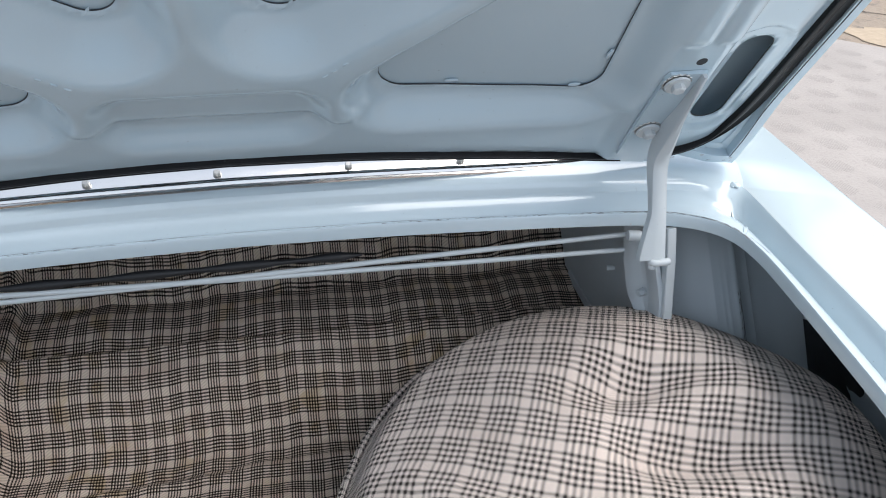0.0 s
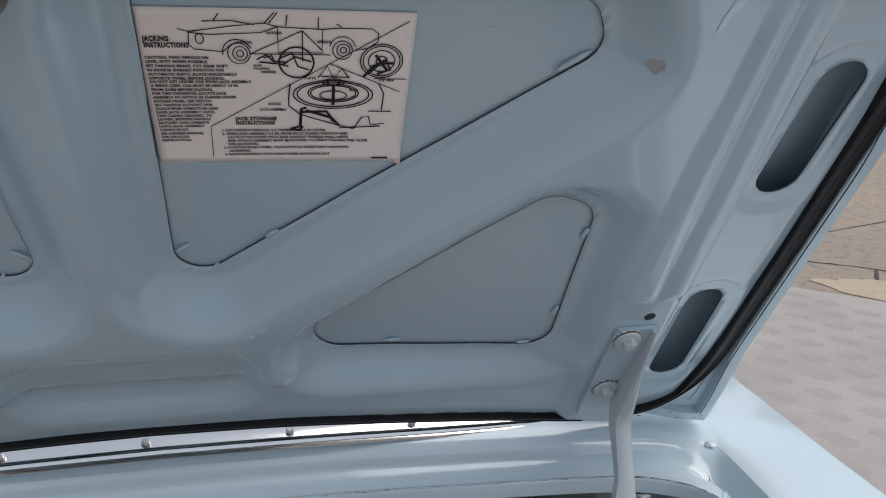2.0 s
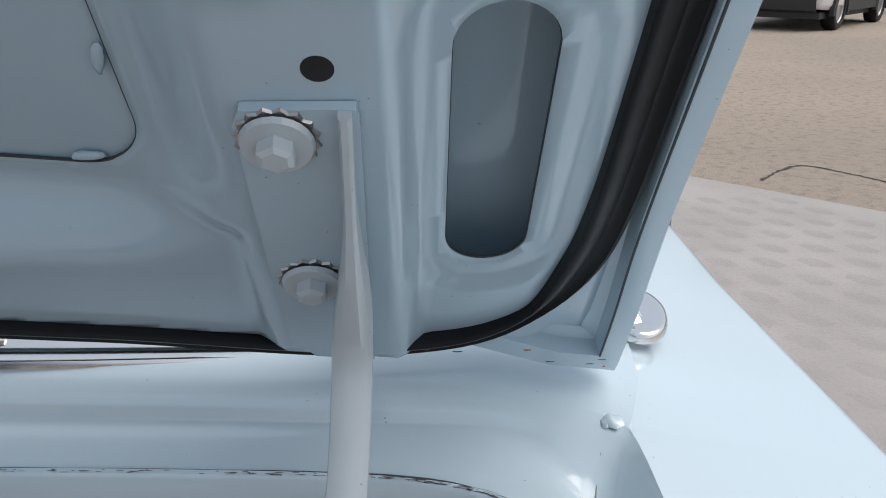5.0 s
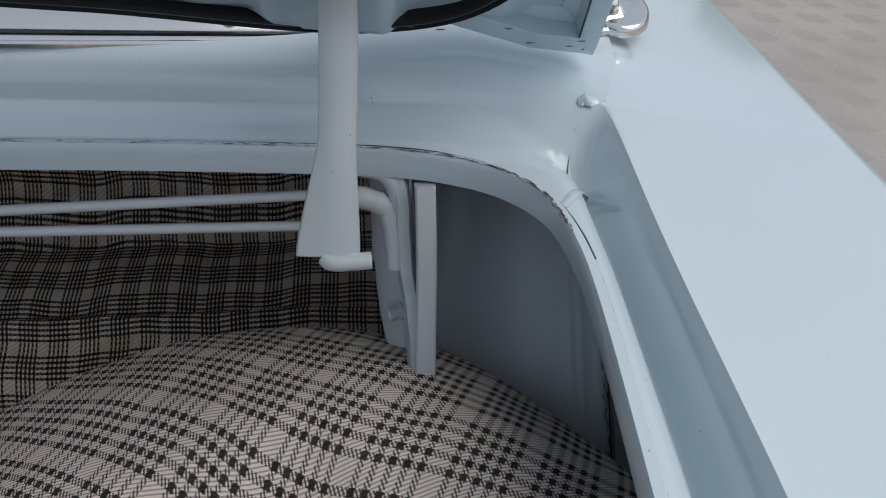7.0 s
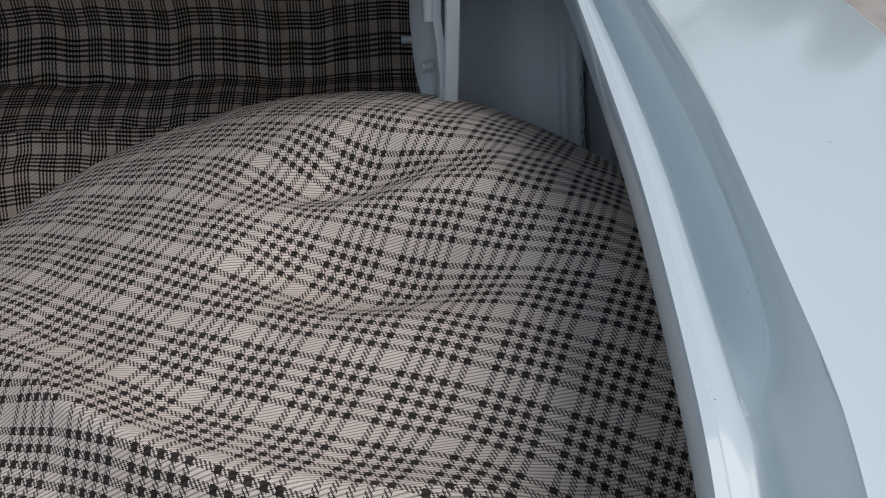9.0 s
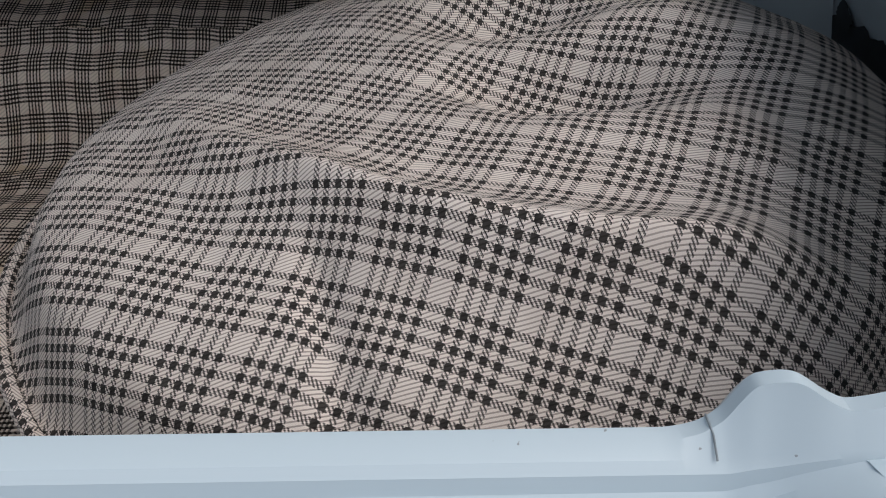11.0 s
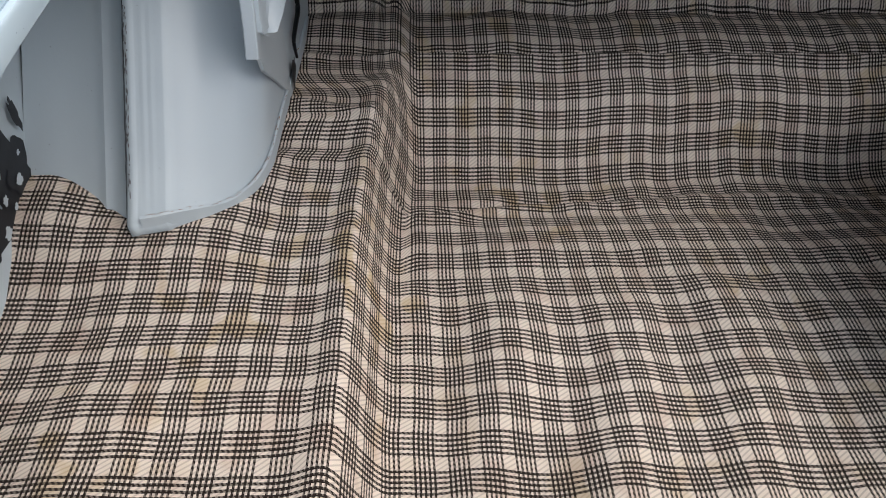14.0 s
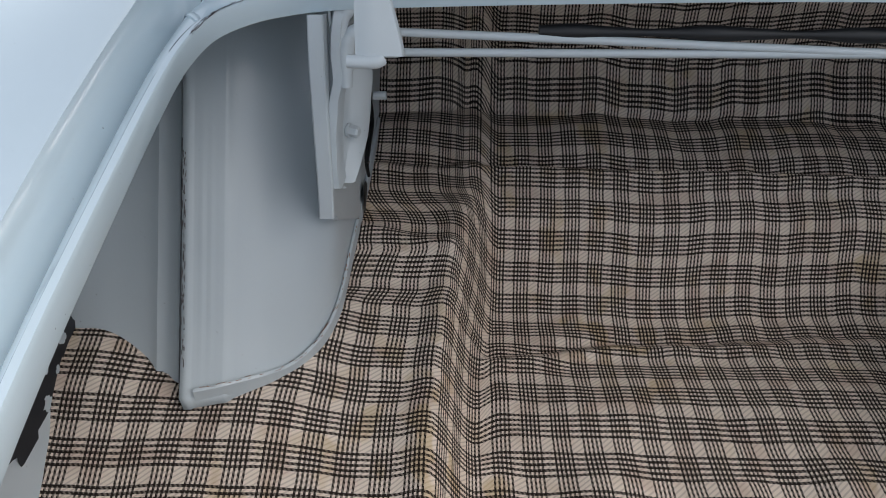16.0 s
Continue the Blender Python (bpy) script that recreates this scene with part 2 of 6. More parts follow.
def hexbolt(size=0.0127, washer=0.012, height=0.008):
    bm = bmesh.new()
    bmesh.ops.create_cone(bm, cap_ends=True, segments=24, radius1=washer, radius2=washer * 0.93, depth=0.0022, matrix=Matrix.Translation((0, 0, 0.0011)))
    bmesh.ops.create_cone(bm, cap_ends=True, segments=6, radius1=size / 1.732, radius2=size / 1.732, depth=height, matrix=Matrix.Translation((0, 0, 0.0022 + height / 2)))
    bmesh.ops.create_cone(bm, cap_ends=True, segments=6, radius1=size / 1.732, radius2=size / 2.5, depth=0.0012, matrix=Matrix.Translation((0, 0, 0.0028 + height)))
    return bm


def smoothstep(a, b, x):
    t = min(1.0, max(0.0, (x - a) / (b - a)))
    return t * t * (3 - 2 * t)


def wave(x, y, z=0.0, scale=1.0):
    return noise.noise(Vector((x * scale, y * scale, z)))


# ---------------------------------------------------------------- ground and surroundings
def ground_material():
    n = Nodes("sandy_asphalt")
    big, mid, fine = n.noise(0.35, 4), n.noise(14, 8, 0.75), n.noise(70, 5, 0.7)
    base = n.mix(n.ramp(big, 0.35, 0.65), (0.345, 0.285, 0.23), (0.40, 0.325, 0.26))
    base = n.mix(n.ramp(mid, 0.48, 0.66), base, (0.22, 0.19, 0.165))
    base = n.mix(n.math("MULTIPLY", n.ramp(fine, 0.5, 0.8), 0.5), base, (0.55, 0.48, 0.40))
    n.bump(n.math("ADD", mid, fine), 0.8, 0.01)
    return n.set(Base_Color=base, Roughness=0.93)


def paver_material():
    n = Nodes("grey_pavers")
    big, fine = n.noise(2.2, 4), n.noise(90, 4)
    tone = n.node("ShaderNodeObjectInfo").outputs["Random"]
    base = n.mix(n.ramp(big, 0.3, 0.7), (0.415, 0.385, 0.367), (0.35, 0.325, 0.31))
    base = n.mix(n.math("MULTIPLY", tone, 0.06), base, (0.50, 0.45, 0.42))
    base = n.mix(n.math("MULTIPLY", n.ramp(fine, 0.5, 0.75), 0.4), base, (0.28, 0.25, 0.24))
    n.bump(fine, 0.5, 0.003)
    return n.set(Base_Color=base, Roughness=0.9)


GROUND = ground_material()
PAVER = paver_material()
SAND = plain_material("light_sand", (0.54, 0.44, 0.33), 0.95, vary=0.35, scale=30, relief=0.6)

g = [(x, y, 0.0) for y in (-400, 400) for x in (-400, 400)]
tagged(part("ground", (g, [(0, 1, 3, 2)]), GROUND, smooth=False), "sandy worn asphalt ground of a car park", "ground", kind="structure")

# a concrete apron under the car, its far edge running aslant
AX = Vector((1, -1, 0)).normalized()
AY = Vector((1, 1, 0)).normalized()


def apron(a, b, z):
    return AX * a + AY * b + Vector((0, 0, z))


slab = [apron(a, b, z) for z in (-0.05, 0.025) for a, b in ((-9, -9), (9, -9), (9, 4.35), (-9, 4.35))]
pavement = tagged(part("pavement", (slab, [(4, 5, 6, 7), (0, 1, 5, 4), (1, 2, 6, 5), (2, 3, 7, 6), (3, 0, 4, 7)]), PAVER, smooth=False),
                  "pale grey stamped concrete apron with ribbed squares", "pavement", kind="structure")
random.seed(4)
patch = []
for k in range(40):
    a = 2 * math.pi * k / 40
    r = 0.36 + 0.10 * wave(math.cos(a), math.sin(a), 2.0, 1.6) + 0.04 * wave(math.cos(a), math.sin(a), 5.0, 6.0)
    patch.append(apron(0.05 + 1.5 * r * math.cos(a), 4.62 + 0.52 * r * math.sin(a), 0.004))
tagged(part("sand_patch", (patch, [tuple(range(40))]), SAND), "drift of light sand on the asphalt", "sand", kind="structure")

# ---------------------------------------------------------------- the car: sheet metal round the trunk
car = empty("classic_car", (0, 0.6, 0.025), "pale blue classic car with its trunk lid raised open", "car")

# The edge of the opening and the rim of the gutter, from the rear corner to the front centre, right half.
EDGE = smooth_path([(0.445, 0.157, 0.750), (0.460, 0.156, 0.757), (0.478, 0.159, 0.765), (0.4915, 0.163, 0.775), (0.500, 0.168, 0.785),
                    (0.5075, 0.178, 0.795), (0.511, 0.190, 0.805), (0.514, 0.206, 0.812), (0.521, 0.255, 0.817), (0.533, 0.360, 0.818),
                    (0.541, 0.470, 0.818), (0.546, 0.560, 0.818), (0.5455, 0.605, 0.818), (0.539, 0.638, 0.818), (0.522, 0.661, 0.818),
                    (0.500, 0.675, 0.818), (0.470, 0.685, 0.818), (0.420, 0.692, 0.818), (0.300, 0.699, 0.820), (0.150, 0.703, 0.823), (0.0, 0.705, 0.824)], 5)
RIM = smooth_path([(0.455, 0.132, 0.748), (0.478, 0.128, 0.754), (0.503, 0.120, 0.765), (0.522, 0.125, 0.783), (0.531, 0.135, 0.800),
                   (0.536, 0.150, 0.818), (0.539, 0.172, 0.826), (0.541, 0.200, 0.829), (0.546, 0.255, 0.830), (0.558, 0.360, 0.831),
                   (0.570, 0.470, 0.831), (0.577, 0.560, 0.831), (0.580, 0.620, 0.831), (0.583, 0.690, 0.831), (0.578, 0.712, 0.832),
                   (0.560, 0.722, 0.834), (0.520, 0.727, 0.836), (0.440, 0.731, 0.839), (0.300, 0.735, 0.845), (0.150, 0.738, 0.850), (0.0, 0.739, 0.852)], 5)


def rim(side):
    """The gutter of the right wing opens wider towards the rear."""
    if side < 0:
        return RIM
    return [p + Vector((0.0115 * smoothstep(0.60, 0.36, p.y) * smoothstep(0.15, 0.25, p.y) * (p.x > 0.5), 0, 0)) for p in RIM]


def gutter(side):
    """Turned flange, seam, channel floor and wall; the wall is a low step at the front and half the width along the sides."""
    rings = []
    for e, r in zip(EDGE, rim(side)):
        d = r - e
        flat = Vector((d.x, d.y, 0))
        step = flat.normalized()
        low = min(e.z, r.z)
        rise = r.z - low
        front = smoothstep(0.535, 0.46, e.x) * smoothstep(0.6, 0.66, e.y)
        # along the sides a narrow drain channel lies between the flange and a steep outer wall
        deep = 0.019 * smoothstep(0.215, 0.30, e.y) * smoothstep(0.685, 0.63, e.y)
        flank = [(0.24, 0.0), (0.36, 0.0), (0.415, 0.06), (0.445, 0.45), (0.495, 0.93), (0.56, 1.0), (0.63, 0.90), (0.76, 0.50), (0.89, 0.11), (0.985, 0.0)]
        plain = (-0.0012, -0.0024, -0.0030, -0.0026, -0.0008, 0.20 * rise, 0.36 * rise, 0.58 * rise, 0.82 * rise, rise - 0.0006)
        side = [(f, low + h - k * (deep + 0.6 * max(0.0, h) * deep / 0.019)) for (f, k), h in zip(flank, plain)]
        ahead = [(0.24, 0.016), (0.27, 0.03), (0.45, 0.17), (0.70, 0.34), (0.85, 0.44), (0.868, 0.46), (0.880, 0.52), (0.896, 0.76), (0.915, 0.82), (0.955, 0.91)]
        ahead = [(f, low + k * rise) for f, k in ahead]
        ring = [e + Vector((0, 0, -0.016)) + step * 0.001, e + Vector((0, 0, -0.0015)), e + step * 0.0012 + Vector((0, 0, 0.0006)), e + step * 0.0050 + Vector((0, 0, 0.0005)), e + step * 0.0062 - Vector((0, 0, 0.0010))]
        for (fa, za), (fb, zb) in zip(side, ahead):
            f, z = fa + (fb - fa) * front, za + (min(zb, r.z - 0.001) - za) * front
            q = e + flat * f
            ring.append(Vector((q.x, q.y, z)))
        ring.append(r)
        rings.append(ring)
    return loft(rings)


for side in (1, -1):
    data = gutter(side)
    part("trunk_gutter", data if side > 0 else mirrored(data), PAINT, car)


def corner_cap(side):
    """The rear end of the wing behind the gutter, down to the tail."""
    rings = []
    for r in [Vector((0.415, 0.139, 0.7275)), Vector((0.430, 0.137, 0.732)), Vector((0.443, 0.134, 0.740))] + rim(side)[:36]:
        k = smoothstep(0.75, 0.83, r.z)
        rings.append([r, r + Vector((0.002, -0.005 + 0.004 * k, 0.0)), r + Vector((0.006 + 0.01 * k, -0.014 + 0.004 * k, -0.006)), Vector((r.x + 0.02 + 0.03 * k, 0.098 - 0.02 * k, r.z - 0.035)), Vector((r.x + 0.02 + 0.1 * k, 0.085, 0.55)), Vector((r.x + 0.02 + 0.1 * k, 0.10, 0.35))])
    return loft(rings)


for side in (1, -1):
    data = corner_cap(side)
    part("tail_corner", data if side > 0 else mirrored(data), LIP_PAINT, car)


def quarter(side):
    """The top of a rear wing: rim, crowned top, rolled shoulder and side."""
    rows = [(0.5405, 0.05, 0.815), (0.5405, 0.12, 0.822)] + [tuple(rim(side)[i]) for i in range(32, 71, 2)] + [(0.594, 0.76, 0.8335), (0.600, 0.80, 0.8345), (0.61, 0.95, 0.838), (0.62, 1.3, 0.846), (0.64, 2.4, 0.87)]
    rings = []
    for x, y, z in rows:
        out = 0.731 if y < 1 else 0.731 + 0.06 * (y - 1)
        top = 0.803 + 0.016 * max(0.0, y - 0.7)
        ring = [(x, y, z)]
        for f in (0.01, 0.03, 0.2, 0.4, 0.6, 0.8, 0.92, 0.97, 0.99):
            ring.append((x + (out - x) * f, y, z + (top - z) * f ** 0.85))
        ring += [(out - 0.0002, y, top - 0.0003), (out + 0.0012, y, top - 0.0022), (out + 0.0025, y, top - 0.006), (out + 0.006, y, top - 0.04), (out + 0.03, y, 0.62), (out + 0.055, y, 0.45), (out + 0.03, y, 0.25)]
        rings.append(ring)
    return loft(rings)


for side in (1, -1):
    data = quarter(side)
    part("rear_wing", data if side > 0 else mirrored(data), PAINT, car)


def rear_lip():
    rings = []
    half = [0.40 * i / 60 for i in range(60)] + [0.40 + 0.07 * i / 70 for i in range(70)] + [0.47 + 0.035 * i / 8 for i in range(9)]
    for x in [-a for a in reversed(half[1:])] + half:
        a = abs(x)
        up = 0.007 * (1 - smoothstep(0.066, 0.092, a))
        nose = math.exp(-((a - 0.426) / 0.0115) ** 4)
        far = smoothstep(0.420, 0.456, a)
        lift = 0.0235 * far + 0.30 * max(0.0, a - 0.456)
        y, z = 0.163 + 0.4 * up + 0.002 * nose - 0.006 * far, 0.739 + up + 0.0015 * nose + 0.0135 * smoothstep(0.400, 0.440, a) + 0.36 * max(0.0, a - 0.447)
        # the corner by the right wing is beaten up into a knob, square on its inner side
        knob = smoothstep(0.4165, 0.4255, x) * (1 - 0.55 * smoothstep(0.433, 0.449, x)) * smoothstep(0.50, 0.47, x)
        y, z = y + 0.002 * knob, z + 0.0080 * knob
        lift += 0.0030 * knob
        rings.append([(x, y + 0.004, z - 0.030), (x, y + 0.001, z - 0.004), (x, y - 0.001, z), (x, y - 0.006, z + 0.0005), (x, 0.151 - 0.006 * far, 0.7385 + 0.4 * up + 0.5 * lift), (x, 0.148 - 0.004 * far, 0.736 + 0.55 * lift),
                      (x, 0.1465 - 0.003 * far, 0.730 + 0.75 * lift), (x, 0.143 - 0.002 * far, 0.727 + 0.85 * lift), (x, 0.130, 0.725 + lift), (x, 0.118, 0.724 + lift), (x, 0.108, 0.718 + lift), (x, 0.102, 0.705 + lift), (x, 0.098, 0.66), (x, 0.085, 0.50), (x, 0.10, 0.35)])
    return loft(rings)


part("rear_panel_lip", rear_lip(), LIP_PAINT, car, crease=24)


# Filler panel between the gutter's front rim and the rear window, with its chrome strip.
def filler():
    rings = []
    for r in RIM[68:]:
        k = r.x / 0.6
        d = smoothstep(0.50, 0.582, r.x)
        rings.append([r, r + Vector((0.002 * d, 0.004, 0.004 - 0.003 * d)), r + Vector((0.006 * d, 0.012, 0.009 - 0.007 * d)), r + Vector((0.020 * d, 0.05, 0.017 - 0.0145 * d)), Vector((r.x * 1.05 + 0.02 * d, 0.95 + 0.03 * k, 0.90 - 0.062 * k * k)), Vector((r.x * 1.05 + 0.03 * d, 1.5, 0.95 - 0.08 * k * k))])
    return loft(rings)


for side in (1, -1):
    data = filler()
    part("rear_deck_panel", data if side > 0 else mirrored(data), PAINT, car)

STRIP = smooth_path([(0.0, 0.750, 0.8705), (0.15, 0.753, 0.867), (0.30, 0.760, 0.860), (0.45, 0.776, 0.852), (0.56, 0.796, 0.846), (0.615, 0.811, 0.8432)], 6)
strip_path = [Vector((-p.x, p.y, p.z)) for p in reversed(STRIP[1:])] + STRIP
strip = part("chrome_strip", ribbon(strip_path, [(-0.015, -0.002), (0.015, -0.002), (0.0155, 0.0), (0.0145, 0.0022), (0.0125, 0.0026), (0.0105, 0.0012), (0.0090, 0.0030), (0.0040, 0.0046), (-0.003, 0.0052), (-0.010, 0.0044), (-0.0140, 0.0022), (-0.0155, 0.0)], (0, -0.45, 0.9)), CHROME, car, "chrome rear window moulding", crease=35)
for x in (-0.53, -0.402, -0.272, -0.143, -0.015, 0.113, 0.242, 0.372, 0.50, 0.612):
    near = min(strip_path, key=lambda p: abs(p.x - x))
    bm = hexbolt(0.007, 0.0048, 0.004)
    bm.transform(Matrix.Translation(near + Vector((0, -0.0015, 0.0035))) @ Matrix.Rotation(radians(26), 4, "X"))
    part("screw", bm, STEEL, strip, smooth=False)

for side in (1, -1):
    rings = []
    for lift, grow in ((-0.003, 0.0), (0.0005, 0.0), (0.0030, -0.0008), (0.0038, -0.0022), (0.0041, -0.0050), (0.0043, -0.0195)):
        ring = []
        for k in range(28):
            a = 2 * math.pi * k / 28
            ring.append(Vector((side * (0.619 + (0.0205 + grow) * math.cos(a)), 0.823 + (0.0330 + grow) * math.sin(a) + 0.30 * (0.0205 + grow) * math.cos(a), 0.8410 + lift + 0.06 * (0.0330 + grow) * math.sin(a))))
        rings.append(ring)
    data = loft(rings, closed=True)
    part("strip_end", data, CHROME, strip, "rounded chrome end piece")

# ---------------------------------------------------------------- inside of the trunk


def side_wall():
    rings = []
    for y in (0.10, 0.25, 0.40, 0.55, 0.62, 0.80, 1.10):
        rings.append([(0.60, y, 0.40), (0.665, y, 0.46), (0.695, y, 0.55), (0.700, y, 0.66), (0.690, y, 0.76), (0.660, y, 0.800), (0.60, y, 0.806)])
    return loft(rings)


for side in (1, -1):
    data = side_wall()
    part("inner_wing_panel", data if side > 0 else mirrored(data), PRIMER, car)

WHEEL = smooth_path([(0.588, 0.555), (0.560, 0.564), (0.530, 0.582), (0.505, 0.612), (0.489, 0.655), (0.483, 0.72), (0.480, 0.80), (0.478, 0.92), (0.478, 1.05)], 5)


def wheelhouse(pressed):
    """The rounded inner arch beside the shelf, leaning forward above its foot, with a turned-out rear flange."""
    rings = []
    rows = [(p.x, p.y) for p in WHEEL]
    rows = [(0.594, 0.553), (0.5885, 0.5535)] + [(0.588 - 0.0016 * k, 0.5545 + 0.00042 * k) for k in range(1, 17)] + rows[5:]
    for n, (x, y) in enumerate(rows):
        k = smoothstep(0.75, 0.56, y)
        foot = 0.541 - 0.012 * smoothstep(0.56, 0.60, y) + 0.018 * smoothstep(0.62, 0.75, y)
        ring = [(x - 0.004 * k * math.sin(0.9), y - 0.004 * k, foot - 0.002), (x, y, foot + 0.006)]
        for z in (0.58, 0.62, 0.66, 0.70, 0.74, 0.78, 0.815):
            bead = pressed * (math.exp(-((x - 0.5795) / 0.0017) ** 2) + 0.8 * math.exp(-((x - 0.5730) / 0.0015) ** 2)) * smoothstep(0.73, 0.64, z)
            ring.append((x, y + k * 0.78 * (z - foot) - bead, z))
        rings.append(ring)
    return loft(rings)


def wheel_rear():
    """The panel behind the arch, out to the wing, with two pressed beads."""
    rings = []
    for i in range(25):
        x = 0.584 + 0.113 * i / 24
        bead = 0.005 * (math.exp(-((x - 0.604) / 0.005) ** 2) + 0.7 * math.exp(-((x - 0.622) / 0.004) ** 2))
        rings.append([(x, 0.585 + 0.012 * smoothstep(0.60, 0.66, x) - bead + 0.80 * (z - 0.545), z) for z in (0.53, 0.56, 0.60, 0.65, 0.70, 0.75, 0.793)])
    return loft(rings)


for side in (1, -1):
    data = wheelhouse(0.0019 if side > 0 else 0.0005)
    arch = solid(part("wheelhouse", data if side > 0 else mirrored(data), PRIMER, car), 0.003)
    data = wheel_rear()
    part("arch_rear_panel", data if side > 0 else mirrored(data), PRIMER, arch)

# unseen sheets closing the trunk, the hollow's shade put into their dark colour
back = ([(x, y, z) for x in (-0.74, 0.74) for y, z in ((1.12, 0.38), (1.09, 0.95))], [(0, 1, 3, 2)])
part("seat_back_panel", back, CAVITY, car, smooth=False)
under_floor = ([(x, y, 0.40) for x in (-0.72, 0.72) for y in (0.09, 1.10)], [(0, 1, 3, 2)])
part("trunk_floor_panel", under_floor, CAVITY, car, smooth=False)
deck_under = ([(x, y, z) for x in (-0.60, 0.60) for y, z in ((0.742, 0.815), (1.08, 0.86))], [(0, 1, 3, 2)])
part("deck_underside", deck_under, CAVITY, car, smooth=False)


# ---------------------------------------------------------------- plaid mat
def mat_height(x, y):
    """Height of the mat over the floor plan, up to the foot of the seat back."""
    floor = 0.466 - 0.008 * smoothstep(0.50, 0.60, y) - 0.026 * smoothstep(0.60, 0.755, y)
    rise = smoothstep(0.765, 0.845, y) * 0.070 + max(0.0, min(y, 0.885) - 0.80) * 0.46
    mid = floor + rise + 0.012 * smoothstep(0.885, 0.95, y)
    shelf = 0.519 + 0.008 * smoothstep(0.56, 0.70, y) + 0.018 * smoothstep(0.708, 0.738, y) - 0.004 * smoothstep(0.74, 0.86, y) + 0.012 * smoothstep(0.87, 0.95, y)
    edge = -0.392 + 0.030 * smoothstep(0.55, 0.88, y) - 0.012 * smoothstep(0.45, 0.15, y)
    k = smoothstep(edge + 0.030, edge - 0.010, x)
    z = mid + (shelf - mid) * k
    z += 0.007 * math.exp(-((x - edge + 0.012) / 0.016) ** 2)
    z += (0.010 * math.exp(-((y - 0.873) / 0.009) ** 2) - 0.006 * math.exp(-((y - 0.889) / 0.008) ** 2)) * (1 - 0.6 * k)
    # the cloth is pinched into a low lip where the floor meets the riser, and hangs over the step of the shelf
    fold = 0.690 + 0.034 * smoothstep(-0.36, -0.20, x) + 0.014 * smoothstep(-0.15, 0.05, x) + 0.003 * wave(x, 0, 2.0, 14)
    z += (0.0075 * math.exp(-((y - fold + 0.008) / 0.010) ** 2) - 0.0045 * math.exp(-((y - fold - 0.010) / 0.008) ** 2)) * (1 - k) * (0.45 + 0.55 * smoothstep(0.0, -0.15, x))
    hang = 0.737 + 0.3 * (-0.39 - x)
    z += 0.0045 * math.exp(-((y - hang - 0.004) / 0.008) ** 2) * k * smoothstep(-0.52, -0.46, x)
    z += 0.006 * wave(x, y, 1.0, 9) + 0.0025 * wave(x, y, 5.0, 28)
    z += 0.005 * math.sin(58 * x + 2.0 * math.sin(9 * y)) * smoothstep(0.62, 0.50, y) * smoothstep(-0.36, -0.30, x) * smoothstep(0.1, -0.10, x)
    z += 0.020 * smoothstep(-0.45, -0.54, x) * smoothstep(0.47, 0.57, y) * smoothstep(0.72, 0.62, y)
    z += 0.020 * smoothstep(-0.60, -0.68, x) * smoothstep(0.52, 0.60, y)
    z -= 0.010 * smoothstep(-0.58, -0.68, x) * smoothstep(0.55, 0.40, y)
    return z


def plaid_mat():
    xs = [-0.70 + 1.40 * i / 280 for i in range(281)]
    ys = [0.13 + 0.84 * j / 230 for j in range(231)]
    verts, uv, rows = [], [], []
    run = [0.0] * len(xs)
    for j, y in enumerate(ys):
        for i, x in enumerate(xs):
            z = mat_height(x, y)
            if j:
                run[i] += math.hypot(y - ys[j - 1], z - mat_height(x, ys[j - 1]))
            verts.append((x, y, z))
            uv.append([x, run[i]])
    # the same cloth climbs the seat back
    for j in range(1, 41):
        h = 0.30 * j / 40
        for i, x in enumerate(xs):
            y = 0.972 + 0.07 * smoothstep(0, 0.06, h) * 0.5 + 0.10 * h + 0.006 * math.sin(14 * x + 5 * h) + 0.004 * wave(x, h, 3.0, 11)
            z = mat_height(x, 0.97) + h
            verts.append((x, y, z))
            uv.append([x, run[i] + h * 1.02])
    n, m = len(xs), len(ys) + 40
    across = np.array([v[0] for v in verts]).reshape(m, n)
    up = np.array([v[2] for v in verts]).reshape(m, n)
    arc = np.concatenate([np.zeros((m, 1)), np.cumsum(np.hypot(np.diff(across, axis=1), np.diff(up, axis=1)), 1)], 1)
    arc -= arc[:, n // 2:n // 2 + 1]
    arc = 0.35 * arc + 0.65 * arc[92:93, :]
    flat = [verts[k][1] for k in range(len(verts))]
    uv = [[arc[k // n, k % n] / 0.0268 + 0.16, (uv[k][1] - 0.027 * smoothstep(0.48, 0.67, flat[k]) * smoothstep(-0.38, -0.34, verts[k][0])) / 0.0345 - 0.05] for k in range(len(verts))]
    faces = [(j * n + i, j * n + i + 1, (j + 1) * n + i + 1, (j + 1) * n + i) for j in range(m - 1) for i in range(n - 1)]
    return verts, faces, uv


mat = solid(part("trunk_mat", plaid_mat(), PLAID), 0.003)
tagged(mat, "creased beige and black plaid cloth mat on the trunk floor", "trunk mat")


# ---------------------------------------------------------------- spare wheel under its cloth cover
TX, TY, TR = 0.3605, 0.4612, 0.2922


COVER_Z = (0.7119, 0.0687, 0.0131, -0.05, 0.0202, -0.0613, -0.0546, -0.0376, -0.0703, -0.0148, 0.0426, -0.0451, 0.0048, -0.0334)
CLOTH_U = (-0.621, 5.946, -2.845, -0.147, -0.191, -0.068, 0.15, -0.162, 0.087, 0.107, 0.212, 0.156, 0.055, 0.229, 0.266, -0.1, 0.005, 0.148)
CLOTH_V = (3.434, 2.834, 5.056, -1.111, 0.132, -1.427, -0.371, 0.662, -0.492, 0.386, -0.18, -0.402, -0.057, 0.564, -0.157, 1.717, -0.013, 0.826)


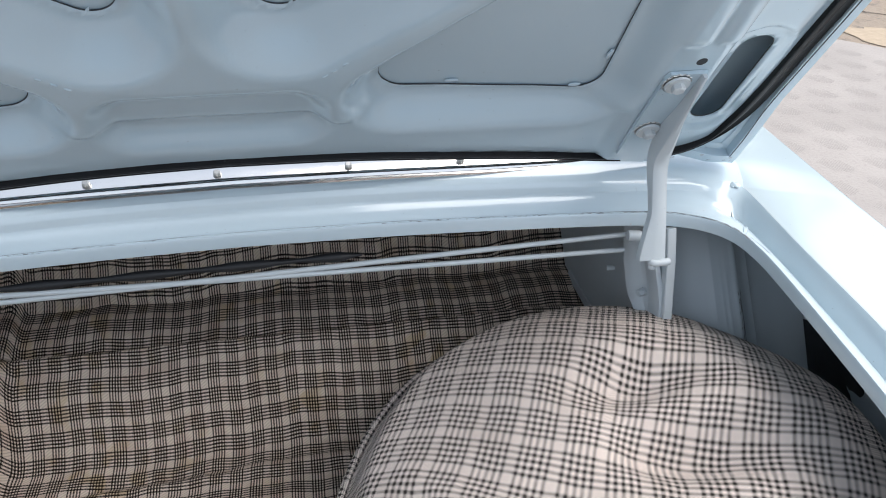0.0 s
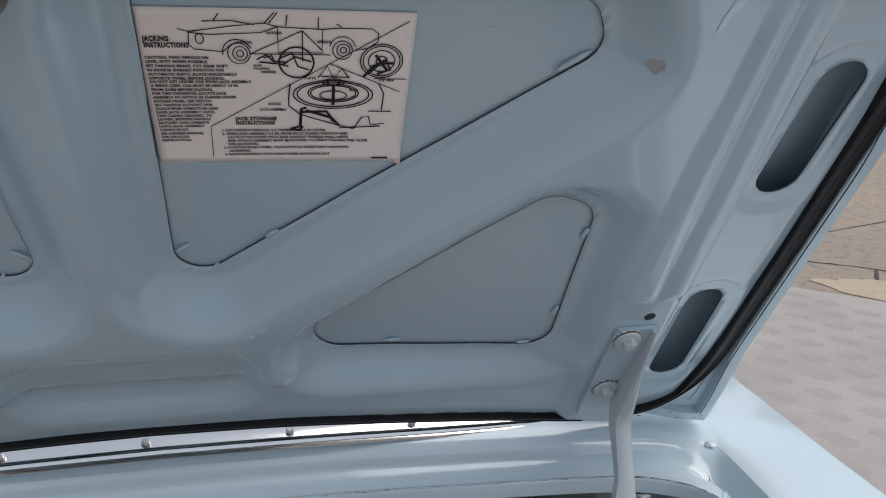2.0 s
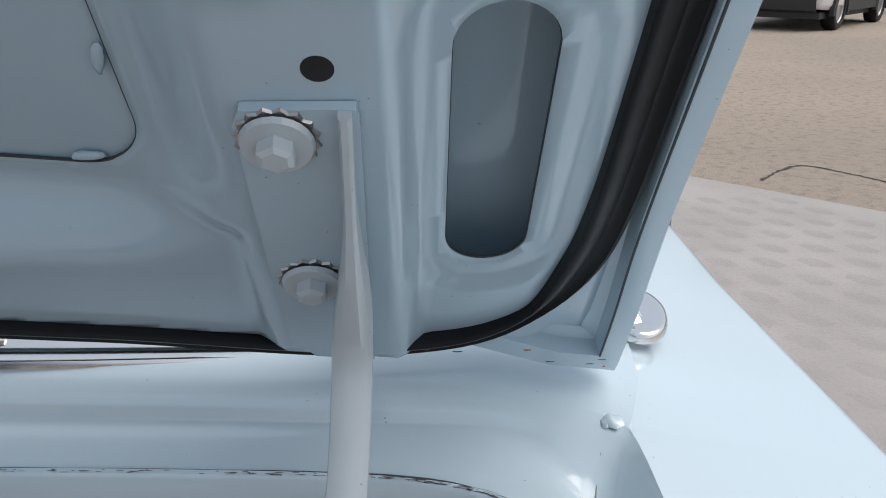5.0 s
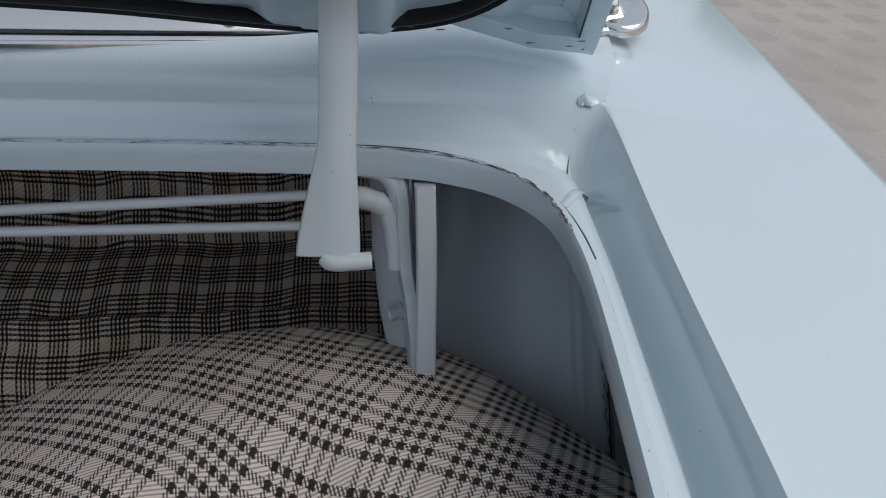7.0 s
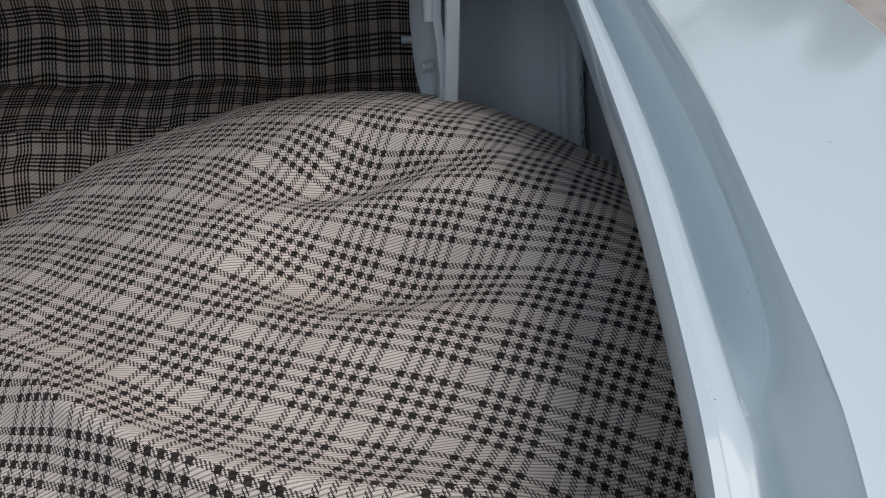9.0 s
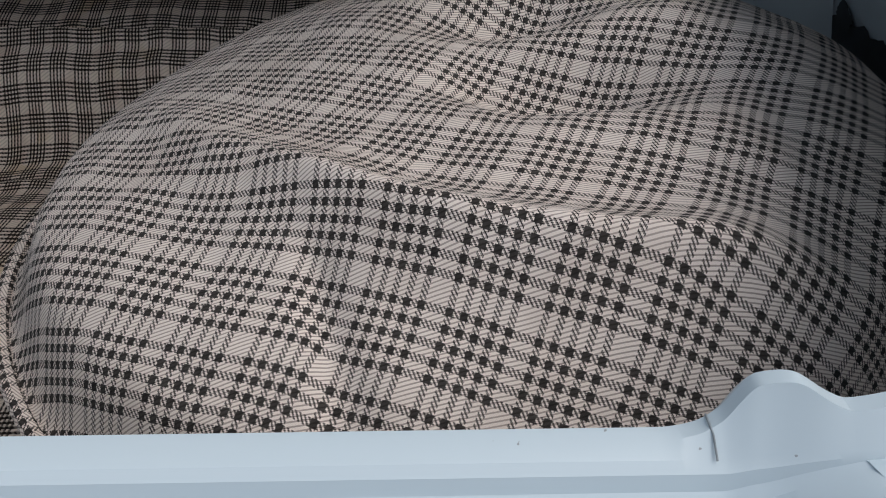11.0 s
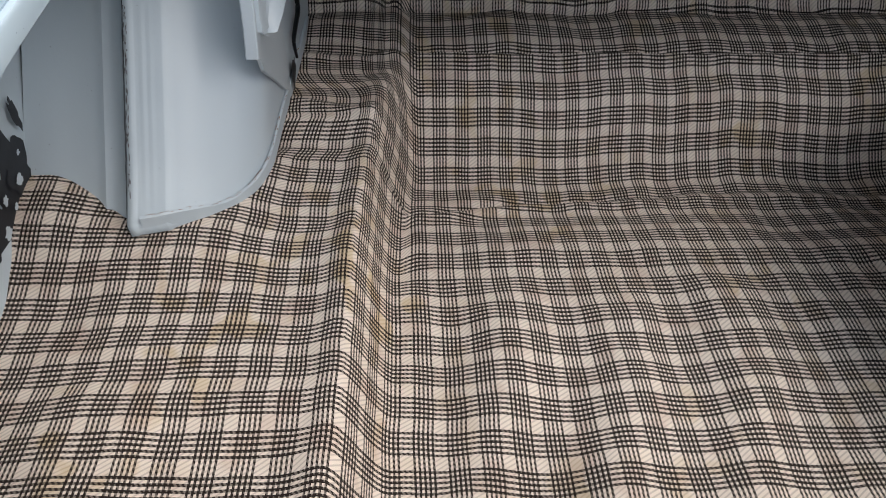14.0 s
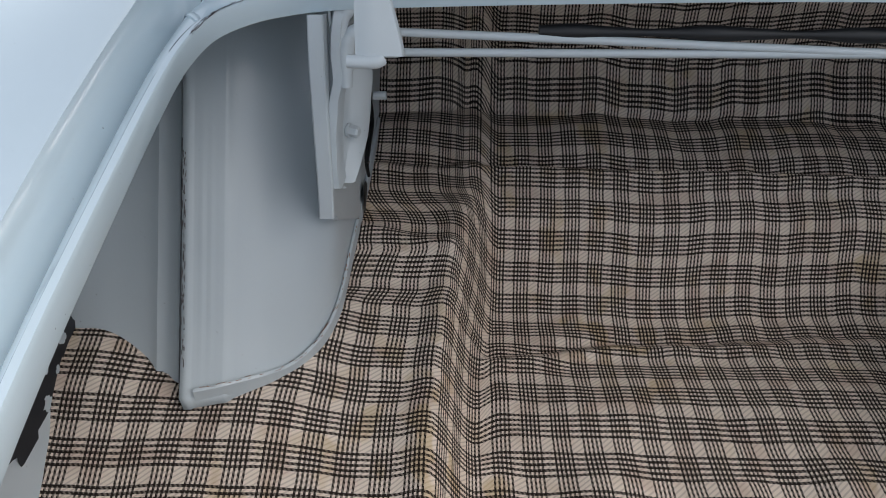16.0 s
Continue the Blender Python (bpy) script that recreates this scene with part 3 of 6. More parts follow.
def cover_terms(u, v):
    """Smooth cubic terms over the wheel, then the sharp ridge across the near half and the hollow behind it."""
    x, y = TX + u, TY + v
    a, b = u / TR, v / TR
    k = min(0.44, max(0.15, x))
    over = y - (0.408 - 0.885 * (k - 0.209) + 2.42 * (k - 0.209) * (k - 0.305))
    ridge = math.exp(-math.hypot(over, 0.006 + 0.02 * smoothstep(0.30, 0.20, x)) / 0.028) * smoothstep(0.10, 0.23, x) * smoothstep(0.56, 0.44, x)
    hollow = math.exp(-((x - 0.418) / 0.085) ** 2 - ((y - 0.448 + 0.15 * (x - 0.418)) / 0.042) ** 2)
    return [1, a, b, a * a, a * b, b * b, a ** 3, a * a * b, a * b * b, b ** 3, ridge, hollow], over


def cover_height(u, v):
    """Height of the cloth over the wheel; u, v from its middle in metres."""
    terms, over = cover_terms(u, v)
    x, y, r = TX + u, TY + v, math.hypot(u, v) / TR
    terms.append(math.exp(-((x - 0.335) / 0.05) ** 2 - ((y - 0.475) / 0.035) ** 2))
    terms.append(math.exp(-((x - 0.40) / 0.07) ** 2 - ((y - 0.54) / 0.035) ** 2))
    z = sum(p * q for p, q in zip(COVER_Z, terms))
    turn_by = (math.atan2(v, u) + 2.45 + math.pi) % (2 * math.pi) - math.pi
    z -= 0.040 * smoothstep(0.87, 1.0, r) ** 1.3 + 0.030 * math.exp(-(turn_by / 0.95) ** 2) * smoothstep(0.70, 1.0, r) ** 1.5
    # a fold running down from the ridge, and small creases
    z -= 0.006 * math.exp(-((x - 0.283 + 0.25 * (y - 0.30)) / 0.009) ** 2) * smoothstep(0.325, 0.295, y) * smoothstep(0.17, 0.21, y)
    return z + (0.003 * wave(u, v, 2.0, 17) + 0.0014 * wave(u, v, 7.0, 40)) * (1 - r ** 4)


def cloth_at(u, v, g):
    """Repeats of the check across and along the cloth; g is the length along the cloth from the middle over that in plan."""
    terms, over = cover_terms(u, v)
    a, b = u * g / TR, v * g / TR
    terms = cover_terms(u * g, v * g)[0][:10] + terms[10:] + [math.tanh(over / 0.02), a ** 4, a ** 3 * b, a * a * b * b, a * b ** 3, b ** 4]
    return [sum(p * q for p, q in zip(CLOTH_U, terms)), sum(p * q for p, q in zip(CLOTH_V, terms))]


def tuck(a):
    """The cover is drawn in a little where it meets the arch."""
    return 1 - 0.065 * math.exp(-((a - 0.62) / 0.34) ** 2) - 0.030 * math.exp(-((a - 2.72) / 0.42) ** 2)


def cover_top():
    verts, faces, uv, nr, na = [], [], [], 96, 220
    last, run = [cover_height(0, 0)] * na, [0.0] * na
    for i in range(nr + 1):
        r = i / nr
        for turn in range(na):
            a = 2 * math.pi * turn / na
            u, v = TR * r * math.cos(a), TR * r * math.sin(a)
            z = cover_height(u, v)
            if i:
                run[turn] += math.hypot(TR / nr, z - last[turn])
            last[turn] = z
            k = 1 - (1 - tuck(a)) * r * r
            verts.append((TX + u * k, TY + v * k, z))
            uv.append(cloth_at(u, v, run[turn] / (TR * r) if i else 1.0))
    for i in range(nr):
        for k in range(na):
            a, b = i * na + k, i * na + (k + 1) % na
            faces.append((a, b, b + na, a + na))
    return verts, faces, uv


spare = empty("spare_wheel", (TX, TY, 0.46), "spare wheel under a black and cream checked cloth cover", "spare wheel")
part("cover_top", cover_top(), CHECK, spare)
rings = []
for j in range(17):
    f = j / 16
    z = 0.622 - 0.176 * f
    ring = []
    for k in range(160):
        a = 2 * math.pi * k / 160
        rr = TR * tuck(a) + 0.001 + 0.003 * math.sin(math.pi * min(1, f * 2.2)) - 0.050 * smoothstep(0.0, 1.0, 0.12 + 0.88 * f) + 0.003 * math.sin(23 * a + 3 * f) * f
        ring.append((TX + rr * math.cos(a), TY + rr * math.sin(a), z + (cover_height(TR * math.cos(a), TR * math.sin(a)) - 0.622) * (1 - 0.3 * f)))
    rings.append(ring)
v, f = loft(rings, closed=True)
part("cover_side", (v, f, [[(k % 160) / 160 * 40, (k // 160) / 16 * 3.6] for k in range(len(v))]), CHECK, spare)
welt = [Vector((TX + (TR * tuck(a) + 0.003) * math.cos(a), TY + (TR * tuck(a) + 0.003) * math.sin(a), cover_height(TR * math.cos(a), TR * math.sin(a)) + 0.001)) for a in [2 * math.pi * k / 120 for k in range(121)]]
v, f = tube(welt, 0.0045, 8)
part("piping", (v, f, [[(k // 8) / 120 * 40, (k % 8) * 0.08] for k in range(len(v))]), CHECK, spare)
v, f = loft([[(TX + rr * math.cos(a), TY + rr * math.sin(a), z) for a in [2 * math.pi * k / 64 for k in range(64)]] for rr, z in ((0.14, 0.47), (0.20, 0.45), (0.228, 0.49), (0.240, 0.54), (0.225, 0.585), (0.16, 0.585), (0.13, 0.55))], closed=True)
part("tyre", (v, f), RUBBER, spare)


# lower body and wheels that the car stands on
for side in (1, -1):
    data = loft([[(0.791, y, 0.46), (0.785, y, 0.36), (0.75, y, 0.26), (0.60, y, 0.22), (0.0, y, 0.22)] for y in (0.08, 0.5, 1.0, 2.4)])
    part("lower_body", data if side > 0 else mirrored(data), PAINT, car)
    ring = []
    for rr, x in ((0.17, 0.62), (0.28, 0.60), (0.315, 0.63), (0.317, 0.70), (0.28, 0.735), (0.17, 0.72)):
        ring.append([(side * x, 1.35 + rr * math.cos(2 * math.pi * k / 48), 0.341 + rr * math.sin(2 * math.pi * k / 48)) for k in range(48)])
    part("road_wheel", loft(ring, closed=True), RUBBER, car)


# ---------------------------------------------------------------- trunk lid, in its own axes: u across, v from the front edge rearwards, w inwards
LID_O = Vector((0, 0.745, 0.846))
LID_V = Vector((0, -0.573, 0.8195)).normalized()
LID_N = Vector((0, -0.8195, -0.573)).normalized()
LID_W0 = -0.027


def lid_at(u, v, w):
    return LID_O + Vector((u, 0, 0)) + LID_V * v + LID_N * (w + LID_W0)


def skin(u):
    a = min(abs(u), 0.38)
    return -0.008 + 0.1 * a * a - 0.018 * smoothstep(0.42, 0.46, abs(u))


def seg(p, a, b):
    """Distance from p to the segment a b."""
    d = (b[0] - a[0], b[1] - a[1])
    t = min(1, max(0, ((p[0] - a[0]) * d[0] + (p[1] - a[1]) * d[1]) / (d[0] ** 2 + d[1] ** 2)))
    return math.hypot(p[0] - a[0] - t * d[0], p[1] - a[1] - t * d[1])


def polygon_distance(p, poly, round_by):
    """Signed distance to a polygon with rounded corners (inside negative)."""
    inside, best = False, 9.0
    for i in range(len(poly)):
        a, b = poly[i - 1], poly[i]
        best = min(best, seg(p, a, b))
        if (a[1] > p[1]) != (b[1] > p[1]) and p[0] < (b[0] - a[0]) * (p[1] - a[1]) / (b[1] - a[1]) + a[0]:
            inside = not inside
    return (-best if inside else best) - round_by


HOLE_A = [(0.070, 0.297), (0.311, 0.4900), (0.307, 0.4985), (0.078, 0.508)]
HOLE_B = [(0.177, 0.184), (0.343, 0.178), (0.343, 0.323), (0.335, 0.326)]


def hole_a(p):
    return polygon_distance(p, HOLE_A, 0.021)


def hole_b(p):
    return polygon_distance(p, HOLE_B, 0.026)


def oval_big(p):
    return seg(p, (0.501, 0.378), (0.505, 0.464)) - 0.0182


def oval_small(p):
    return seg(p, (0.503, 0.113), (0.501, 0.219)) - 0.0180


def front_edge(u):
    return 0.084 * (1 - (abs(u) / 0.587) ** 2)


def panel(u, v):
    """Height of the pressed inner panel."""
    a = abs(u)
    p = (a, v)
    s = skin(a) + 0.0022
    da, db = hole_a(p), hole_b(p)
    top = 0.034
    w = s + (top - s) * min(smoothstep(0.004, 0.050, da), smoothstep(0.004, 0.042, db))
    # dish at the middle of the front edge
    d = polygon_distance(p, [(-0.06, 0.150), (0.066, 0.150), (0.066, 0.170), (-0.06, 0.170)], 0.030)
    w -= 0.016 * smoothstep(0.016, -0.014, d)
    # border along the front edge, a step lower
    w -= 0.008 * smoothstep(0.150, 0.128, v - 0.25 * (front_edge(u) - 0.04)) * smoothstep(0.410, 0.395, a)
    # two upright beads beside the hinge plate
    rise = smoothstep(0.245, 0.262, v)
    w += rise * (0.005 * smoothstep(-0.003, 0.003, a - 0.4135 - 0.03 * (v - 0.385)) - 0.006 * smoothstep(0.431, 0.4365, a + 0.02 * (v - 0.3)))
    w += rise * 0.005 * smoothstep(0.438, 0.448, a + 0.02 * (v - 0.3))
    # side strip with the ovals
    w -= 0.012 * smoothstep(0.458, 0.474, a + 0.02 * (v - 0.3)) + 0.004 * rise * smoothstep(0.458, 0.474, a)
    for f in (oval_big, oval_small):
        d = f(p)
        w -= 0.0048 * smoothstep(0.0185, 0.0140, d)
    w -= 0.006 * smoothstep(0.525, 0.545, a)
    # rolled rear border
    w += 0.024 * smoothstep(0.548, 0.575, v + 0.02 * smoothstep(0.42, 0.52, a))
    w += 0.0006 * wave(u, v, 0.0, 18) + 0.0009 * wave(u, v, 4.0, 7)
    return w


def lid_panel():
    cell = 0.0045
    us = [-0.5625 + cell * i for i in range(int(1.125 / cell) + 1)]
    vs = [-0.004 + cell * j for j in range(int(0.604 / cell) + 1)]
    verts, inside, faces = [], [], []
    for v0 in vs:
        for u0 in us:
            u, v = u0, v0
            near = None
            for f in (hole_a, hole_b, oval_big, oval_small):
                d = f((abs(u), v))
                if near is None or d < near[0]:
                    near = (d, f)
            d, f = near
            if abs(d) < cell * 0.72:
                for _ in range(2):
                    d = f((abs(u), v))
                    e = 0.0008
                    gx = (f((abs(u) + e, v)) - f((abs(u) - e, v))) / (2 * e)
                    gy = (f((abs(u), v + e)) - f((abs(u), v - e))) / (2 * e)
                    u, v = u - d * gx * (1 if u >= 0 else -1), v - d * gy
                d = 0.0
            fe = front_edge(u)
            v = max(v, fe) if v < fe + 0.02 else v
            verts.append(lid_at(u, v, panel(u, v)))
            inside.append(d)
    n = len(us)
    for j in range(len(vs) - 1):
        for i in range(n - 1):
            q = (j * n + i, j * n + i + 1, (j + 1) * n + i + 1, (j + 1) * n + i)
            if min(inside[k] for k in q) >= -1e-6:
                a, b, c, d = (verts[k] for k in q)
                if (c - a).cross(d - b).length > 1e-8:
                    faces.append(q)
    used = sorted({k for q in faces for k in q})
    at = {k: i for i, k in enumerate(used)}
    return [verts[k] for k in used], [tuple(at[k] for k in q) for q in faces]


lid = solid(part("trunk_lid", lid_panel(), LID_PAINT, car, "raised trunk lid showing its pressed inner panel", crease=80), 0.0012)


def lid_skin():
    rings = []
    for i in range(61):
        ring = []
        for j in range(31):
            u = (-0.579 + 1.158 * i / 60) * (1 - 0.042 * j / 30)
            v = front_edge(u) + 0.001 + (0.612 - front_edge(u)) * j / 30
            ring.append(lid_at(u, v, skin(u) + 0.030 * smoothstep(0.545, 0.575, abs(u)) - 0.0005))
        rings.append(ring)
    return loft(rings)


part("outer_skin", lid_skin(), LID_PAINT, lid)
# hemmed flange round the edge of the lid
HEM = [(0.44, front_edge(0.44) + 0.004), (0.50, front_edge(0.50) - 0.001), (0.545, front_edge(0.545) - 0.003), (0.575, 0.003), (0.583, 0.001), (0.5835, 0.010), (0.582, 0.06), (0.580, 0.13), (0.577, 0.24), (0.5745, 0.32), (0.572, 0.42), (0.568, 0.52), (0.560, 0.585), (0.535, 0.600), (0.4, 0.606), (0.2, 0.610), (0.0, 0.612)]
hem_path = HEM + [(-u, v) for u, v in reversed(HEM[:-1])]
rings = []
for i, (u, v) in enumerate(hem_path):
    p, q = hem_path[max(i - 1, 0)], hem_path[min(i + 1, len(hem_path) - 1)]
    way = Vector((q[0] - p[0], q[1] - p[1])).normalized()
    c = Vector((way.y, -way.x))
    if c.x * u + c.y * (v - 0.3) < 0:
        c = -c
    up = 0.0075 * smoothstep(0.13, 0.03, v) * smoothstep(0.50, 0.555, abs(u))
    rings.append([lid_at(u - c.x * 0.022, v - c.y * 0.022, 0.009 + up), lid_at(u - c.x * 0.0135, v - c.y * 0.0135, 0.0115 + up), lid_at(u - c.x * 0.0120, v - c.y * 0.0120, 0.0205 + up),
                  lid_at(u - c.x * 0.001, v - c.y * 0.001, 0.0225 + up), lid_at(u, v, 0.021 + up), lid_at(u + c.x * 0.001, v + c.y * 0.001, 0.015), lid_at(u, v, 0.000)])
part("hem_flange", loft(rings), LID_PAINT, lid)

# dark strips for the gap and its shadow line under the holes' pressed edges
GAP = plain_material("edge_gap_and_shade", (0.05, 0.058, 0.068), 0.6)
def contour(f, start, step=0.004):
    """Walks along the zero line of a distance field, in lid axes."""
    out, (u, v) = [], start
    for _ in range(400):
        for _ in range(3):
            e = 0.0005
            gu, gv = (f((u + e, v)) - f((u - e, v))) / (2 * e), (f((u, v + e)) - f((u, v - e))) / (2 * e)
            k = max(math.hypot(gu, gv), 1e-6)
            d = f((u, v))
            u, v = u - d * gu / k, v - d * gv / k
        out.append((u, v))
        u, v = u - gv / k * step, v + gu / k * step
        if len(out) > 8 and math.hypot(u - out[0][0], v - out[0][1]) < step * 0.8:
            break
    return out + [out[0]]


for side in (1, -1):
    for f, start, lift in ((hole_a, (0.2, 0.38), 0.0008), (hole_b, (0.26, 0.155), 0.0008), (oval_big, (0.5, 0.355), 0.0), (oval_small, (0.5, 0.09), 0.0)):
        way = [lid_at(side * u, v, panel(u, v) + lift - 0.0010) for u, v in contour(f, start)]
        part("hole_edge_shade", ribbon(way, [(-0.0004, -0.001), (0.0004, -0.001), (0.0004, 0.0002), (-0.0004, 0.0002)], tuple(LID_N)), GAP, lid)

SEAL = [(0.0, 0.084, 0.031), (0.12, 0.079, 0.031), (0.22, 0.068, 0.031), (0.30, 0.057, 0.031), (0.34, 0.051, 0.031), (0.415, 0.036, 0.031), (0.46, 0.031, 0.030), (0.503, 0.037, 0.028), (0.532, 0.058, 0.025), (0.548, 0.092, 0.022), (0.5535, 0.135, 0.021), (0.554, 0.20, 0.020),
        (0.553, 0.30, 0.020), (0.551, 0.37, 0.020), (0.548, 0.46, 0.021), (0.542, 0.54, 0.023), (0.52, 0.578, 0.028), (0.48, 0.588, 0.030), (0.2, 0.594, 0.030), (0.0, 0.596, 0.030)]
seal = smooth_path(SEAL, 5)
seal = seal + [Vector((-p.x, p.y, p.z)) for p in reversed(seal[:-1])]
rings = []
pts = [lid_at(*p) for p in seal]
for i, p in enumerate(seal):
    way = (pts[min(i + 1, len(pts) - 1)] - pts[max(i - 1, 0)]).normalized()
    out = way.cross(LID_N).normalized()
    w = 0.0045 + 0.0045 * smoothstep(0.528, 0.552, abs(p.x))
    section = [(-1.0, -0.012), (1.05, -0.012), (1.10, -0.0012), (0.85, 0.0), (0.5, -0.0022), (0.2, -0.0024), (-0.1, -0.0002), (-0.45, 0.0014), (-0.8, 0.0018), (-0.98, 0.0010), (-1.05, -0.001)]
    flip = -1 if out.dot(pts[i] - lid_at(0, 0.33, 0.03)) < 0 else 1
    rings.append([pts[i] + out * a * w * flip + LID_N * b for a, b in section])
v, f = loft(rings, closed=True)
part("weatherstrip", (v, f), RUBBER, lid, "black rubber seal")

for side in (1, -1):
    for u, v in ((0.426, 0.199), (0.429, 0.115)):
        bm = hexbolt(0.0115, 0.0125, 0.0050)
        turn = Matrix((Vector((1, 0, 0)), LID_V, LID_N)).transposed().to_4x4()
        bm.transform(Matrix.Translation(lid_at(side * u, v, 0.0405)) @ turn)
        bolt = part("hinge_bolt", bm, HINGE_PAINT, lid, smooth=False)
        teeth = []
        for w, grow in ((0.0, 0.0006), (0.0010, 0.0)):
            teeth.append([lid_at(side * u, v, 0.0386 + w) + turn.to_3x3() @ Vector(((0.0125 + grow + 0.0016 * (k % 2)) * math.cos(2 * math.pi * k / 32), (0.0125 + grow + 0.0016 * (k % 2)) * math.sin(2 * math.pi * k / 32), 0)) for k in range(32)])
        teeth.append([lid_at(side * u, v, 0.0396) + turn.to_3x3() @ Vector((0.009 * math.cos(2 * math.pi * k / 32), 0.009 * math.sin(2 * math.pi * k / 32), 0)) for k in range(32)])
        part("star_washer", loft(teeth, closed=True), STEEL, bolt, "dull steel star washer", smooth=False)


# rubber buffer and lock on the rear border of the lid
turn = Matrix((Vector((1, 0, 0)), LID_V, LID_N)).transposed().to_4x4()
for side in (1, -1):
    bm = bmesh.new()
    bmesh.ops.create_cone(bm, cap_ends=True, segments=28, radius1=0.0076, radius2=0.0070, depth=0.020)
    bmesh.ops.bevel(bm, geom=[e for e in bm.edges if len(e.link_faces) == 2 and e.calc_face_angle() > 1], offset=0.0015, segments=2, affect="EDGES")
    bm.transform(Matrix.Translation(lid_at(side * 0.4485, 0.573, 0.068)) @ turn)
    part("rubber_buffer", bm, RUBBER, lid, "black rubber buffer")
    # a black disc stands for the dark inside the access hole
    bm = bmesh.new()
    bmesh.ops.create_cone(bm, cap_ends=True, segments=24, radius1=0.0052, radius2=0.0052, depth=0.003)
    bm.transform(Matrix.Translation(lid_at(side * 0.441, 0.225, 0.0328)) @ turn)
    part("access_hole", bm, BLACK, lid)
LOCK = plain_material("oiled_lock_steel", (0.24, 0.20, 0.165), 0.35, 0.6, vary=0.5, scale=30)
LOCK_TOP = plain_material("worn_lock_plate", (0.46, 0.42, 0.38), 0.32, 0.7, vary=0.35, scale=40)


def lock_ring(w, grow):
    ring = []
    for k in range(40):
        a = 2 * math.pi * k / 40
        c, d = math.cos(a), math.sin(a)
        r = (abs(c) ** 4 + abs(d) ** 4) ** -0.25
        ring.append(lid_at(-0.010 + (0.0262 + grow) * r * c, 0.562 + (0.0270 + grow) * r * d, w))
    return ring


v, f = loft([lock_ring(w, g) for w, g in ((0.050, 0.002), (0.062, 0.0), (0.108, -0.0005), (0.114, 0.0012), (0.117, 0.0014), (0.1185, 0.0004))], closed=True)
latch = part("lid_lock", (v, f), LOCK, lid, "brown oily steel lid lock")
v, f = loft([lock_ring(w, g) for w, g in ((0.1170, -0.0005), (0.1215, -0.0022), (0.1225, -0.0040), (0.1228, -0.0250))], closed=True)
part("lock_plate", (v, f), LOCK_TOP, latch, "worn steel lock plate")
# a black block stands for the dark inside the slot
bm = bmesh.new()
bmesh.ops.create_cube(bm, size=1.0, matrix=Matrix.Translation(lid_at(-0.010, 0.545, 0.1215)) @ turn @ Matrix.Diagonal((0.006, 0.010, 0.004, 1)))
part("latch_slot", bm, BLACK, latch, smooth=False)

# bolts and smears of seam sealer round the holes
for side in (1, -1):
    for u, v in ((0.221, 0.164), (0.122, 0.313), (0.366, 0.310), (0.365, 0.206), (0.345, 0.156), (0.317, 0.474), (0.056, 0.300)):
        bm = bmesh.new()
        bmesh.ops.create_icosphere(bm, subdivisions=2, radius=1.0)
        sx = 0.007 if u != 0.317 else 0.014
        lean = 0.0 if v < 0.17 else (1.35 if u > 0.36 else 0.65)
        for w in bm.verts:
            w.co *= 1 + 0.25 * wave(w.co.x, w.co.y, u * 40, 2.0)
        bm.transform(Matrix.Translation(lid_at(side * u, v, skin(u) + 0.0022)) @ turn @ Matrix.Rotation(lean * side, 4, "Z") @ Matrix.Diagonal((sx, 0.0022, 0.0018, 1)))
        part("sealer_dab", bm, LID_PAINT, lid)


# ---------------------------------------------------------------- hinges
def slab_between(outline, normal, thickness):
    n = len(outline)
    d = Vector(normal).normalized() * thickness
    verts = [Vector(p) for p in outline] + [Vector(p) + d for p in outline]
    return verts, [tuple(range(n))[::-1], tuple(range(n, 2 * n))] + [(i, (i + 1) % n, (i + 1) % n + n, i + n) for i in range(n)]


def bracket_plate():
    """A pressed plate facing inwards: a wide turned edge in front of the bar, a sunk panel and a narrow edge by the strip."""
    base, along, up, out = Vector((0.4652, 0.6835, 0.708)), Vector((0.34, -0.94, 0)), Vector((0, 0.30, 0.954)), Vector((-0.94, -0.34, 0))
    rings = []
    for k in range(34):
        b = -0.037 + 0.124 * k / 33
        left = float(np.interp(b, (-0.037, -0.032, -0.027, -0.013, 0.005, 0.029, 0.052, 0.087), (0.004, -0.004, -0.011, -0.023, -0.028, -0.032, -0.033, -0.031)))
        right = float(np.interp(b, (-0.037, -0.031, 0.0, 0.025, 0.045, 0.087), (0.014, 0.026, 0.029, 0.031, 0.022, 0.004)))
        ring = []
        for f, lift in ((0, 0.001), (0.02, 0.0025), (0.06, 0.003), (0.30, 0.0005), (0.40, -0.0030), (0.44, -0.0042), (0.6, -0.0045), (0.78, -0.0045), (0.85, -0.0035), (0.93, 0.0005), (1.0, 0.001)):
            lumpy = 0.0008 * wave(b * 60, f * 3, 4.0)
            ring.append(base + along * (left + (right - left) * f) + up * b + out * (lift + lumpy))
        rings.append(ring)
    front, faces = loft(rings)
    n = len(front)
    back = [p - out * 0.003 for p in front]
    m, rows = 11, 34
    border = [i for i in range(m)] + [r * m + m - 1 for r in range(1, rows)] + [(rows - 1) * m + i for i in range(m - 2, -1, -1)] + [r * m for r in range(rows - 2, 0, -1)]
    faces = list(faces) + [tuple(n + i for i in reversed(f)) for f in faces]
    faces += [(border[i], border[(i + 1) % len(border)], border[(i + 1) % len(border)] + n, border[i] + n) for i in range(len(border))]
    return list(front) + back, faces


